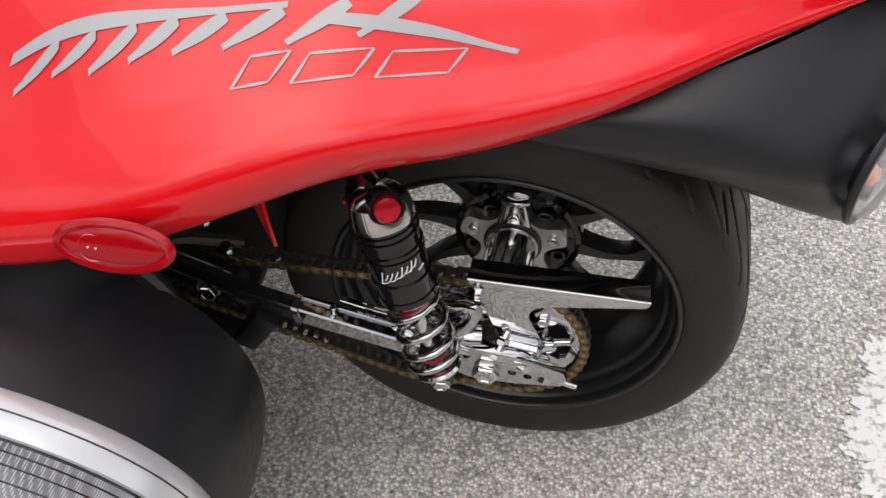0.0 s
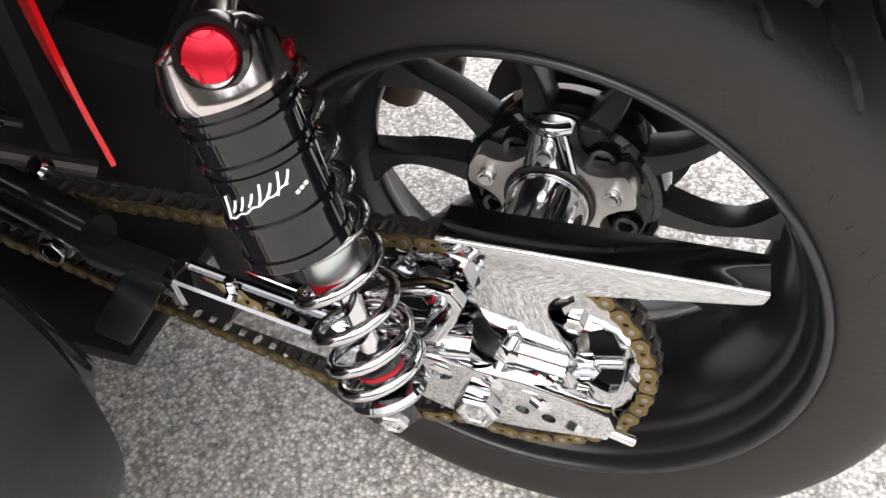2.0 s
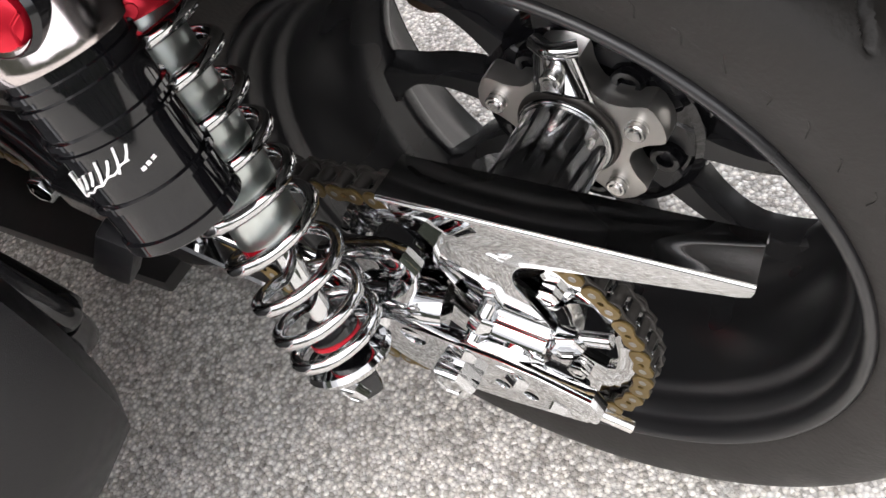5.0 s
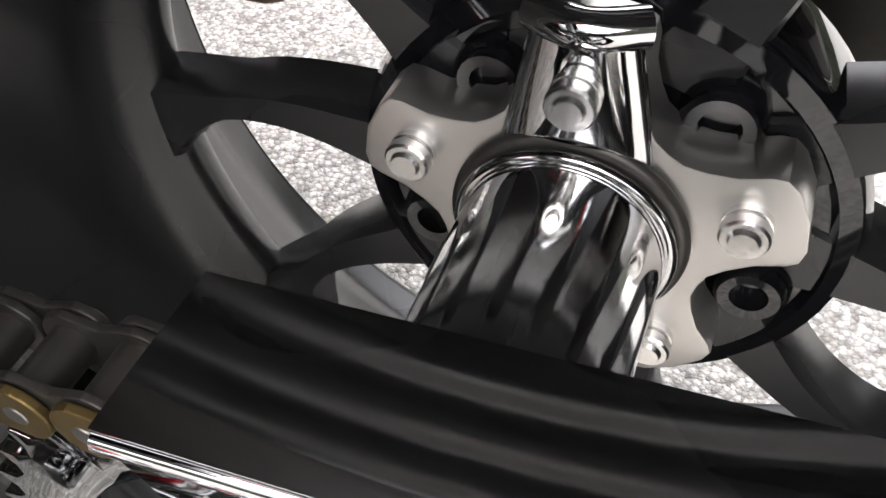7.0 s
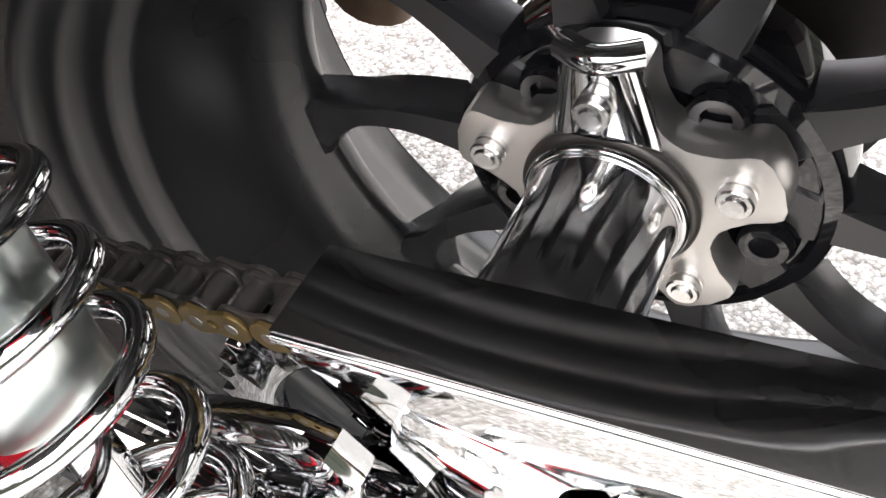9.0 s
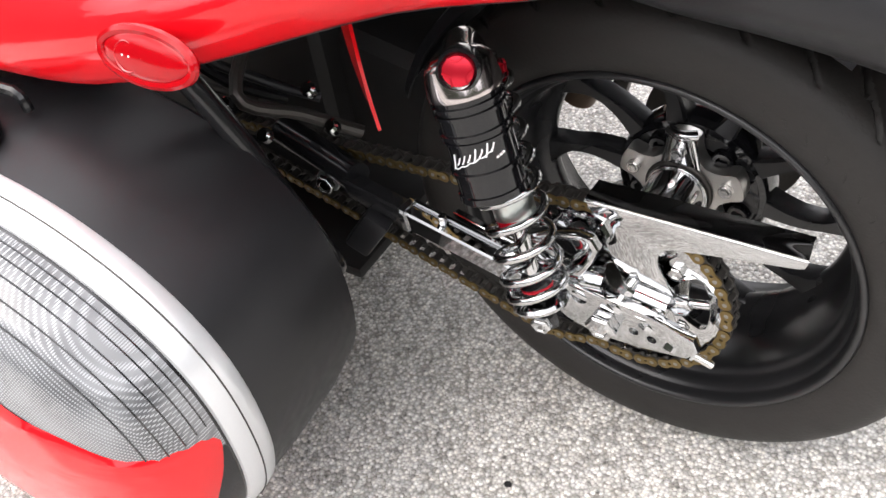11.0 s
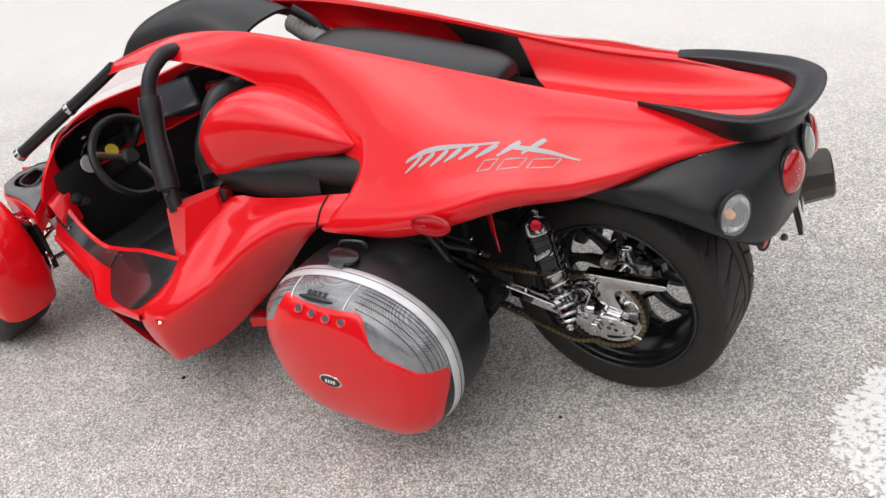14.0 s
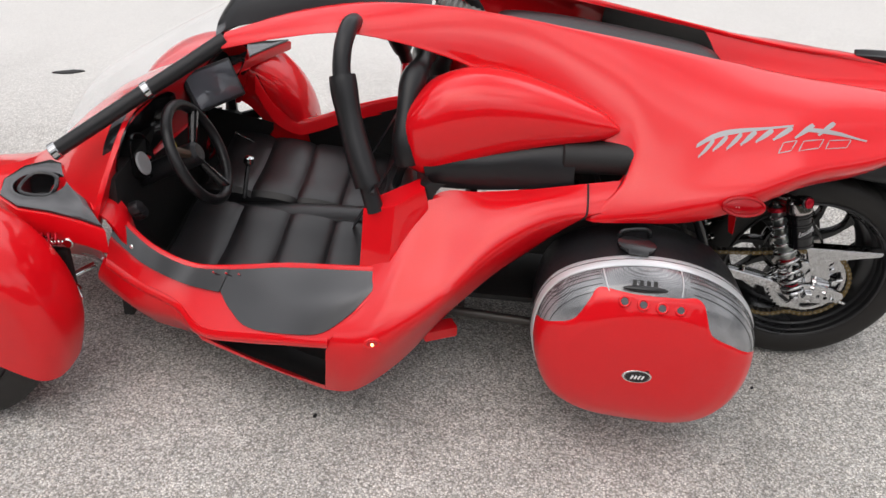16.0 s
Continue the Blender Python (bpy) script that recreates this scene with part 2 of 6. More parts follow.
    # Pavement pales with distance: lighter concrete, with haze and glare put into the colour.
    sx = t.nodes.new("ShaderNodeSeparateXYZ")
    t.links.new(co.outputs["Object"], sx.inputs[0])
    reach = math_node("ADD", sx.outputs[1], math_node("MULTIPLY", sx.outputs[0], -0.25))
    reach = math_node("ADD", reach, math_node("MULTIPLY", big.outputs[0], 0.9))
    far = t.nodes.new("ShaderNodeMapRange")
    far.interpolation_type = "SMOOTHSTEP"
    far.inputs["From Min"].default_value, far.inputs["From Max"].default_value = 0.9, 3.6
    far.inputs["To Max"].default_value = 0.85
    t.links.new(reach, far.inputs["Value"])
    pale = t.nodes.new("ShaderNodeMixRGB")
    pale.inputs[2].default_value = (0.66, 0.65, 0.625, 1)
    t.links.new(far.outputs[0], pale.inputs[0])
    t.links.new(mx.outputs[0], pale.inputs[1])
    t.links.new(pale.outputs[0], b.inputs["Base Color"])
    h = math_node("ADD", math_node("MULTIPLY", v1.outputs["Distance"], -1.0), math_node("MULTIPLY", v2.outputs["Distance"], -0.35))
    bp = t.nodes.new("ShaderNodeBump")
    bp.inputs["Strength"].default_value, bp.inputs["Distance"].default_value = 0.7, 0.003
    t.links.new(h, bp.inputs["Height"])
    t.links.new(bp.outputs[0], b.inputs["Normal"])
    return m


GROUND = ground_material()


# ---- mesh helpers ----
def V(*a):
    return Vector(a)


# The bodywork sits turned a little against the rear wheel and the ground.
BODY = Matrix(((1.0034, -0.0418, 0.0308, -0.0086), (0.0417, 1.0038, 0.0050, 0.0905), (-0.0310, -0.0037, 1.0042, 0.0176), (0, 0, 0, 1)))
BASE = [Matrix()]


def part(name, bm, mat, parent=None, label="", smooth=True, angle=35):
    me = bpy.data.meshes.new(name)
    bm.transform(BASE[0])
    bmesh.ops.recalc_face_normals(bm, faces=bm.faces)
    if smooth:
        for f in bm.faces:
            f.smooth = True
        lim = radians(angle)
        for e in bm.edges:
            if len(e.link_faces) == 2 and e.calc_face_angle(0) > lim:
                e.smooth = False
    bm.to_mesh(me)
    bm.free()
    me.materials.append(mat)
    ob = new(name, me)
    ob.parent = parent
    if label:
        tagged(ob, label)
    return ob


def thing(name, label, category, group="", kind=""):
    return tagged(new(name), label, category, group, kind)


def crom(pts, n, closed=False):
    """Points along a smooth curve through pts, n steps to each span."""
    p = [Vector(q) for q in pts]
    out = []
    m = len(p)
    for i in range(m if closed else m - 1):
        if closed:
            a, b, c, d = p[i - 1], p[i], p[(i + 1) % m], p[(i + 2) % m]
        else:
            a, b, c, d = p[max(i - 1, 0)], p[i], p[i + 1], p[min(i + 2, m - 1)]
        for k in range(n):
            t = k / n
            out.append(0.5 * ((2 * b) + (c - a) * t + (2 * a - 5 * b + 4 * c - d) * t * t + (3 * b - a - 3 * c + d) * t ** 3))
    if not closed:
        out.append(p[-1].copy())
    return out


def loft(rows, closed=False, caps=False, bm=None):
    bm = bm or bmesh.new()
    vs = [[bm.verts.new(p) for p in r] for r in rows]
    n = len(rows[0])
    for i in range(len(rows) - 1):
        for j in range(n if closed else n - 1):
            k = (j + 1) % n
            try:
                bm.faces.new((vs[i][j], vs[i][k], vs[i + 1][k], vs[i + 1][j]))
            except ValueError:
                pass
    if caps and closed:
        bm.faces.new(vs[0])
        bm.faces.new(vs[-1])
    return bm


def net(ctrl, nu=5, nv=5, thick=0.0):
    """A smooth sheet through a small net of points; thick adds a second skin and a rim."""
    rows = [crom(r, nv) for r in ctrl]
    cols = [crom([r[j] for r in rows], nu) for j in range(len(rows[0]))]
    g = [[cols[j][i] for j in range(len(cols))] for i in range(len(cols[0]))]
    bm = loft(g)
    if thick:
        bmesh.ops.recalc_face_normals(bm, faces=bm.faces)
        bmesh.ops.solidify(bm, geom=bm.faces[:], thickness=thick)
    return bm


def frame_of(d):
    d = Vector(d).normalized()
    a = d.orthogonal().normalized() if abs(d.z) > 0.999 else d.cross(V(0, 0, 1)).normalized()
    return a, d.cross(a).normalized(), d


def lathe(profile, origin, axis, seg=48, bm=None, caps=False):
    """Spin (radius, along) pairs round an axis."""
    a, b, d = frame_of(axis)
    o = Vector(origin)
    rows = [[o + d * h + (a * math.cos(2 * math.pi * k / seg) + b * math.sin(2 * math.pi * k / seg)) * max(r, 1e-5) for k in range(seg)] for r, h in profile]
    return loft(rows, True, caps, bm)


def rod(p, q, r, seg=20, r2=None, bev=0.0, bm=None):
    p, q = Vector(p), Vector(q)
    l = (q - p).length
    r2 = r if r2 is None else r2
    bev = bev or min(r, l) * 0.12
    return lathe([(0, 0), (r - bev, 0), (r, bev), (r2, l - bev), (r2 - bev, l), (0, l)], p, q - p, seg, bm)


def tube(pts, r, n=6, seg=14, closed=False, bm=None, steps=True):
    path = crom(pts, n, closed) if steps else [Vector(p) for p in pts]
    rows = []
    up = None
    m = len(path)
    for i, p in enumerate(path):
        d = (path[(i + 1) % m] - path[i - 1]) if closed else (path[min(i + 1, m - 1)] - path[max(i - 1, 0)])
        d.normalize()
        up = d.orthogonal().normalized() if up is None else (up - d * up.dot(d)).normalized()
        w = d.cross(up)
        rr = r(i / (m - 1)) if callable(r) else r
        rows.append([p + (up * math.cos(2 * math.pi * k / seg) + w * math.sin(2 * math.pi * k / seg)) * rr for k in range(seg)])
    if closed:
        rows.append(rows[0])
        bm = loft(rows[:-1], True, False, bm)
        vs = bm.verts[:]
        bm.verts.ensure_lookup_table()
        k = len(bm.verts) - seg * (len(rows) - 1)
        for j in range(seg):
            bm.faces.new((bm.verts[len(bm.verts) - seg + j], bm.verts[len(bm.verts) - seg + (j + 1) % seg], bm.verts[k + (j + 1) % seg], bm.verts[k + j]))
        return bm
    return loft(rows, True, True, bm)


def plate(outline, thick, m=None, holes=(), bev=0.0):
    """A flat plate from an outline in its x-y plane, with holes, raised along z."""
    bm = bmesh.new()
    edges = []
    for lp in (outline, *holes):
        vs = [bm.verts.new((p[0], p[1], 0)) for p in lp]
        edges += [bm.edges.new((vs[i], vs[(i + 1) % len(vs)])) for i in range(len(vs))]
    bmesh.ops.triangle_fill(bm, edges=edges, use_beauty=True)
    g = bmesh.ops.extrude_face_region(bm, geom=bm.faces[:])
    bmesh.ops.translate(bm, verts=[v for v in g["geom"] if isinstance(v, bmesh.types.BMVert)], vec=(0, 0, thick))
    bmesh.ops.recalc_face_normals(bm, faces=bm.faces)
    if bev:
        es = [e for e in bm.edges if len(e.link_faces) == 2 and e.calc_face_angle(0) > 1.0]
        bmesh.ops.bevel(bm, geom=es, offset=bev, segments=2, affect="EDGES", profile=0.6)
    if m is not None:
        bm.transform(m)
    return bm


def box(size, m, bev=0.004, seg=2):
    bm = bmesh.new()
    bmesh.ops.create_cube(bm, size=1)
    bmesh.ops.scale(bm, vec=size, verts=bm.verts)
    if bev:
        bmesh.ops.bevel(bm, geom=bm.edges[:], offset=bev, segments=seg, affect="EDGES", profile=0.6)
    bm.transform(m)
    return bm


def ring2(r, n=24, cx=0.0, cy=0.0, ry=None):
    return [(cx + r * math.cos(2 * math.pi * k / n), cy + (ry or r) * math.sin(2 * math.pi * k / n)) for k in range(n)]


def xz(y):
    """Pose that lays a plate's x-y plane into the upright x-z plane at y, facing -y."""
    return Matrix(((1, 0, 0, 0), (0, 0, -1, y), (0, 1, 0, 0), (0, 0, 0, 1)))


def hexa(p, axis, r, h, bm=None):
    return lathe([(0, 0), (r * 0.92, 0), (r, h * 0.12), (r, h * 0.78), (r * 0.95, h * 0.9), (r * 0.82, h), (r * 0.55, h), (r * 0.5, h * 0.93), (0, h * 0.93)], p, axis, 6, bm)


YC = 0.045


def mir(ctrl):
    return [[(p[0], 2 * YC - p[1], p[2]) for p in r] for r in ctrl]


def mir1(pts):
    return [(p[0], 2 * YC - p[1], p[2]) for p in pts]


# ---- ground ----
def build_ground():
    bm = bmesh.new()
    n = 20
    s = [(-1) ** (k < n // 2) * (abs(k - n / 2 + 0.0) / (n / 2)) ** 4 * 900 for k in range(n + 1)]
    loft([[V(a, b, 0) for b in s] for a in s], bm=bm)
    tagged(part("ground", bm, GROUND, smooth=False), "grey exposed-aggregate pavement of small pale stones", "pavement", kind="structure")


def build_paint_patch():
    rnd = random.Random(4)
    pts = []
    for k in range(420):
        a = 2 * math.pi * k / 420
        ca, sa = math.cos(a), math.sin(a)
        r = 1 + 0.16 * noise.noise((ca * 2.2, sa * 2.2, 3.1)) + 0.10 * noise.noise((ca * 9, sa * 9, 7.3)) + 0.07 * noise.noise((ca * 30, sa * 30, 1.7)) + rnd.uniform(-0.025, 0.025)
        pts.append((0.88 + 0.33 * r * ca, 0.06 + 0.29 * r * sa))
    tagged(part("paint_patch", plate(pts, 0.003, pose(0, 0, 0.0012)), PAINTW, smooth=False), "worn white painted patch with ragged edge on the pavement", "road marking", kind="structure")


def build_debris(x, y, sx, sy, turn, label):
    rnd = random.Random(int(x * 1000))
    pts = [(sx * rnd.uniform(0.8, 1.1) * math.cos(a), sy * rnd.uniform(0.75, 1.1) * math.sin(a)) for a in [k * math.pi / 5 for k in range(10)]]
    tagged(part("debris", plate(pts, 0.006, pose(x, y, 0.0, 0, 0, turn), bev=0.001), DARK, smooth=False), label, "debris")


build_ground()
build_paint_patch()
build_debris(-0.109, -0.242, 0.006, 0.004, 20, "small dark pebble of debris on the pavement")
build_debris(-1.397, -0.549, 0.008, 0.005, 70, "small dark pebble of debris on the pavement")
build_debris(-3.13, 1.65, 0.075, 0.022, 20, "flat dark strip of debris on the pale pavement")

def build_tree_line():
    """A far belt of trees that closes the open lot all round, with an uneven top."""
    rnd = random.Random(5)
    n = 240
    low, top, back = [], [], []
    h = 6.0
    for k in range(n):
        a = 2 * math.pi * k / n
        h += rnd.uniform(-0.9, 0.9) + (6.2 - h) * 0.18
        r = 19 + 1.2 * math.sin(5 * a) + rnd.uniform(-0.4, 0.4)
        low.append(V(r * math.cos(a), r * math.sin(a), -0.05))
        top.append(V((r + 0.4) * math.cos(a), (r + 0.4) * math.sin(a), h))
        back.append(V((r + 2.5) * math.cos(a), (r + 2.5) * math.sin(a), h * 0.8))
    ob = part("backdrop_trees", loft([low, [p.lerp(q, 0.6) * 1.0 + V(rnd.uniform(-0.3, 0.3), rnd.uniform(-0.3, 0.3), 0) for p, q in zip(low, top)], top, back], True), FOLIAGE, None, "", smooth=False)
    tagged(ob, "distant belt of dark green trees round the lot", "trees", kind="structure")


build_tree_line()

# ---- three-wheeler ----
TRIKE = thing("three_wheeler", "low red three-wheeled sports vehicle with open cockpit and single rear wheel", "three-wheeler")
ZR = 0.325
AX = V(0, 0.080, ZR)


def build_rear_tyre():
    half = [(0.2365, 0.137), (0.243, 0.1465), (0.258, 0.153), (0.278, 0.1555), (0.297, 0.152), (0.3105, 0.1425), (0.3185, 0.1265), (0.3225, 0.09), (0.3245, 0.045), (0.3250, 0.0)]
    inner = [(0.3245, 0.032), (0.3225, 0.058), (0.3185, 0.078), (0.3105, 0.091), (0.297, 0.099), (0.278, 0.101), (0.258, 0.097), (0.2445, 0.086)]
    prof = crom([(r, -a, 0) for r, a in half] + [(r, a, 0) for r, a in inner], 9)
    seg = 880

    def dip(ph, w, soft):
        """Smooth groove: 1 in the middle of a width w round phase 0, 0 outside."""
        d = min(ph, 1 - ph)
        t = min(1, max(0, (w + soft - d) / soft))
        return t * t * (3 - 2 * t)

    rows = []
    for p in prof:
        r0, a0 = p.x, p.y
        u = abs(a0) / 0.15
        fade = min(1, max(0, (r0 - 0.3105) / 0.006))
        row = []
        for k in range(seg):
            th = 2 * math.pi * k / seg
            r = r0
            if fade > 0:
                ph = (th * 28 / math.pi / 2 + 1.5 * u ** 1.8 + (0.5 if a0 > 0 else 0)) % 1
                g = dip(ph, 0.040 - 0.015 * u, 0.022) if u > 0.14 else 0
                ph2 = (th * 20 / math.pi / 2 + 0.5 + 0.7 * u) % 1
                g = max(g, 0.7 * dip(ph2, 0.02, 0.02) * (1 if 0.5 < u < 0.8 else 0))
                if 0.10 < u < 0.15:
                    g = 1
                r -= 0.0065 * g * fade
            row.append(AX + V(r * math.cos(th), a0, r * math.sin(th)))
        rows.append(row)
    return part("rear_tyre", loft(rows, True), RUBBER, TRIKE, "wide black road tyre with swept tread grooves", angle=50)


TYRE = build_rear_tyre()
for k in range(9):
    # small faint moulded strokes on the sidewall
    th = radians(64 - k * 5.1)
    part("moulded_mark", tube([AX + V((0.272 + d) * math.cos(th + e), -0.1553, (0.272 + d) * math.sin(th + e)) for d, e in ((-0.004, 0.0), (0.002, 0.008 + 0.006 * (k % 3)), (0.0045 - 0.003 * (k % 2), 0.028))], 0.0005, 4, 5), RUBBER, TYRE)


def build_rim():
    prof = [(0.2365, -0.135), (0.2415, -0.142), (0.2425, -0.1465), (0.2395, -0.150), (0.2350, -0.148), (0.2322, -0.142), (0.2308, -0.135), (0.2275, -0.131), (0.2240, -0.124), (0.2222, -0.115),
            (0.2160, -0.109), (0.2136, -0.100), (0.2126, -0.066), (0.2102, -0.040), (0.2045, -0.024), (0.1965, -0.014), (0.1900, -0.006), (0.1895, 0.004), (0.196, 0.013), (0.212, 0.021), (0.225, 0.031), (0.231, 0.042), (0.237, 0.056), (0.243, 0.068), (0.2450, 0.087)]
    p = crom([(r, a, 0) for r, a in prof], 3)
    return part("rear_rim", lathe([(q.x, q.y) for q in p], AX, (0, 1, 0), 120), RIMB, TRIKE, "deep-dish satin black alloy rim")


RIM = build_rim()


def build_spoke():
    """One thin swept spoke with flared root and foot, in the plane of the wheel."""
    rows = []
    for i in range(15):
        u = i / 14
        r = 0.066 + (0.197 - 0.066) * u
        bend = -0.11 * math.sin(math.pi * u) + 0.07 * u
        w = 0.0068 + 0.014 * (1 - u) ** 3 + 0.03 * max(0, u - 0.70) ** 1.4 * 3
        y0, y1 = -0.010 - 0.002 * u, 0.022 - 0.008 * u
        ring = []
        for sx, yy in ((-1, y0 + 0.004), (-0.8, y0), (0.8, y0), (1, y0 + 0.004), (1, y1), (-1, y1)):
            a = bend + sx * w / r
            ring.append(V(r * math.cos(a), yy, r * math.sin(a)))
        rows.append(ring)
    return loft(rows, True, True)


SP = part("spoke", build_spoke(), RIMB, RIM)
SP.matrix_basis = Matrix.Translation(AX)
for k in range(10):
    a = radians(35 + 36 * k)
    if k == 0:
        SP.matrix_basis = Matrix.Translation(AX) @ Matrix.Rotation(-a, 4, "Y")
    else:
        o = SP.copy()
        scene.collection.objects.link(o)
        o.matrix_basis = Matrix.Translation(AX) @ Matrix.Rotation(-a, 4, "Y")

HUB = part("wheel_hub", lathe([(0, 0.03), (0.094, 0.03), (0.096, -0.004), (0.093, -0.010), (0.086, -0.012), (0.083, -0.008), (0.03, -0.008), (0, -0.008)], AX, (0, 1, 0), 64), LACQ, RIM, "gloss black wheel centre")
for k in range(5):
    a = radians(126 + 72 * k)
    p = AX + V(0.066 * math.cos(a), 0, 0.066 * math.sin(a))
    part("lug_nut", lathe([(0, -0.012), (0.006, -0.012), (0.0072, -0.018), (0.0115, -0.0185), (0.0140, -0.015), (0.0150, -0.008), (0.0150, 0)], p, (0, 1, 0), 20), LACQ, HUB)

# carrier flange: a five-pointed chrome star with the axle tube
YF = 0.044


def star(rt, rw, n=5, phase=90):
    pts = []
    for k in range(n):
        a = radians(phase + 72 * k)
        for da, r in ((-15, rt * 0.92), (-13.2, rt * 0.97), (-9, rt * 0.995), (0, rt * 1.005), (9, rt * 0.995), (13.2, rt * 0.97), (15, rt * 0.92), (17.5, rt * 0.80), (23, rw * 1.10), (29, rw * 1.01), (36, rw * 0.99), (43, rw * 1.01), (49, rw * 1.10), (54.5, rt * 0.80)):
            b = a + radians(da)
            pts.append((r * math.cos(b), r * math.sin(b)))
    return pts


HX, HZ = -0.003, ZR + 0.015
CARRIER = part("axle_carrier", plate(star(0.0785, 0.050), 0.022, Matrix.Translation((HX, 0, HZ - 0.001)) @ xz(YF + 0.022), bev=0.0012), SATIN, TRIKE, "polished five-arm axle carrier")
rib = []
for i in range(9):
    u = i / 8
    zz = HZ + 0.034 + 0.046 * u
    wr = 0.0255 - 0.0095 * u
    rib.append([V(HX + wr * math.cos(radians(g)), YF + 0.0012 - 0.0072 * math.sin(radians(g)), zz) for g in range(0, 181, 10)])
part("rib", loft(rib, False), CHROME, CARRIER, "polished rounded rib")
part("rib_end", tube([(HX - 0.0165, YF + 0.004, HZ + 0.080), (HX, YF - 0.004, HZ + 0.081), (HX + 0.0165, YF + 0.004, HZ + 0.080)], 0.0065, 6, 14), CHROME, CARRIER)
for k in range(5):
    a = radians(90 + 72 * k)
    p = V(HX + 0.060 * math.cos(a), YF - (0.006 if k == 0 else 0), HZ + 0.060 * math.sin(a))
    part("bolt", lathe([(0, -0.0105), (0.0045, -0.0105), (0.0055, -0.0088), (0.0074, -0.0088), (0.0082, -0.0078), (0.0082, -0.0042), (0.0073, -0.0038), (0.0073, -0.003), (0.0082, -0.0026), (0.0082, 0.001)], p, (0, 1, 0), 24), ALU, CARRIER)
part("collar_ring", lathe([(0.0385 + 0.0038 * math.cos(t), -0.0030 + 0.0034 * math.sin(t)) for t in [2 * math.pi * k / 16 for k in range(17)]], (HX, YF, HZ), (0, 1, 0), 72), STEEL, CARRIER, "dark rolled ring round the axle tube")
part("collar_ring", lathe([(0.0365 + 0.0026 * math.cos(t), -0.0090 + 0.0026 * math.sin(t)) for t in [2 * math.pi * k / 14 for k in range(15)]], (HX, YF, HZ), (0, 1, 0), 72), CHROME, CARRIER)
part("axle_tube", lathe([(0.0, -0.098), (0.0335, -0.098), (0.0355, -0.096), (0.0355, -0.012), (0.0365, -0.003), (0.040, 0.002)], (HX, YF, HZ), (0, 1, 0), 64), TUBE, CARRIER, "polished axle tube")

# ---- final drive ----
YS = -0.109
SX, SZ = 0.005, ZR
RP = 0.1145


def build_sprocket():
    n = 47
    q = 0.908
    out = []
    for k in range(n):
        a = 2 * math.pi * k / n
        for da, r in ((0.0, 0.1235), (0.25, 0.126), (0.42, 0.1315), (0.58, 0.1315), (0.75, 0.126)):
            b = a + da * 2 * math.pi / n
            out.append((q * r * math.cos(b), q * r * math.sin(b)))
    holes = []
    for k in range(5):
        a0 = radians(5 + 72 * k)
        arc = [(0.104 * math.cos(a0 + radians(d)), 0.104 * math.sin(a0 + radians(d))) for d in range(-22, 23, 4)]
        inner = [(0.064 * math.cos(a0 + radians(d)), 0.064 * math.sin(a0 + radians(d))) for d in range(18, -19, -6)]
        mid1 = [(0.098 * math.cos(a0 + radians(25.5)), 0.098 * math.sin(a0 + radians(25.5))), (0.084 * math.cos(a0 + radians(25)), 0.084 * math.sin(a0 + radians(25)))]
        mid2 = [(0.084 * math.cos(a0 - radians(25)), 0.084 * math.sin(a0 - radians(25))), (0.098 * math.cos(a0 - radians(25.5)), 0.098 * math.sin(a0 - radians(25.5)))]
        holes.append([(q * a, q * b) for a, b in arc + mid1 + inner + mid2])
    holes.append(ring2(0.034, 32))
    return plate(out, 0.009, Matrix.Translation((SX, 0, SZ)) @ xz(YS + 0.0045), holes, bev=0.0008)


SPROCKET = part("sprocket", build_sprocket(), CHROME, TRIKE, "polished rear sprocket with five windows")
for k in range(5):
    a = radians(41 + 72 * k)
    p = V(SX + 0.0745 * math.cos(a), YS - 0.003, SZ + 0.0745 * math.sin(a))
    part("bolt", hexa(p, (0, -1, 0), 0.0085, 0.009), CHROME, SPROCKET)
part("sprocket_carrier", lathe([(0.030, 0.03), (0.060, 0.028), (0.064, 0.012), (0.060, 0.006), (0.032, 0.004)], (SX, YS, SZ), (0, 1, 0), 48), ALU, SPROCKET)


def chain_path():
    """Pin places along the loop, one pitch apart, with the direction of travel."""
    line = []
    up = [V(-0.62, YS, 0.384), V(-0.44, YS, 0.393), V(-0.30, YS, 0.403), V(-0.17, YS, 0.413), V(-0.10, YS, 0.424), V(SX + RP * math.cos(radians(112)), YS, SZ + RP * math.sin(radians(112)))]
    line += crom(up, 24)
    for d in range(110, -109, -2):
        a = radians(d)
        line.append(V(SX + RP * math.cos(a), YS, SZ + RP * math.sin(a)))
    line += crom([line[-1], V(-0.10, YS, 0.199), V(-0.19, YS, 0.222), V(-0.26, YS, 0.243), V(-0.40, YS, 0.285), V(-0.62, YS, 0.345)], 24)[1:]
    out = [line[0]]
    pitch, left = 0.0159, 0.0159
    for p, q in zip(line, line[1:]):
        d = (q - p).length
        s = 0.0
        while d - s >= left:
            s += left
            out.append(p + (q - p) * (s / d))
            left = pitch
        left -= d - s
    return out


def eight(l, r, waist):
    pts = []
    for k in range(-6, 7):
        a = radians(k * 15 * 0.95)
        pts.append((l / 2 + r * math.cos(a), r * math.sin(a)))
    pts.append((0, waist))
    for k in range(-6, 7):
        a = radians(180 + k * 15 * 0.95)
        pts.append((-l / 2 + r * math.cos(a), r * math.sin(a)))
    pts.append((0, -waist))
    return pts


CHAIN = part("chain", rod((-0.62, YS, 0.345), (-0.62, YS, 0.384), 0.004, 10), STEEL, TRIKE, "gold drive chain with dark rollers")


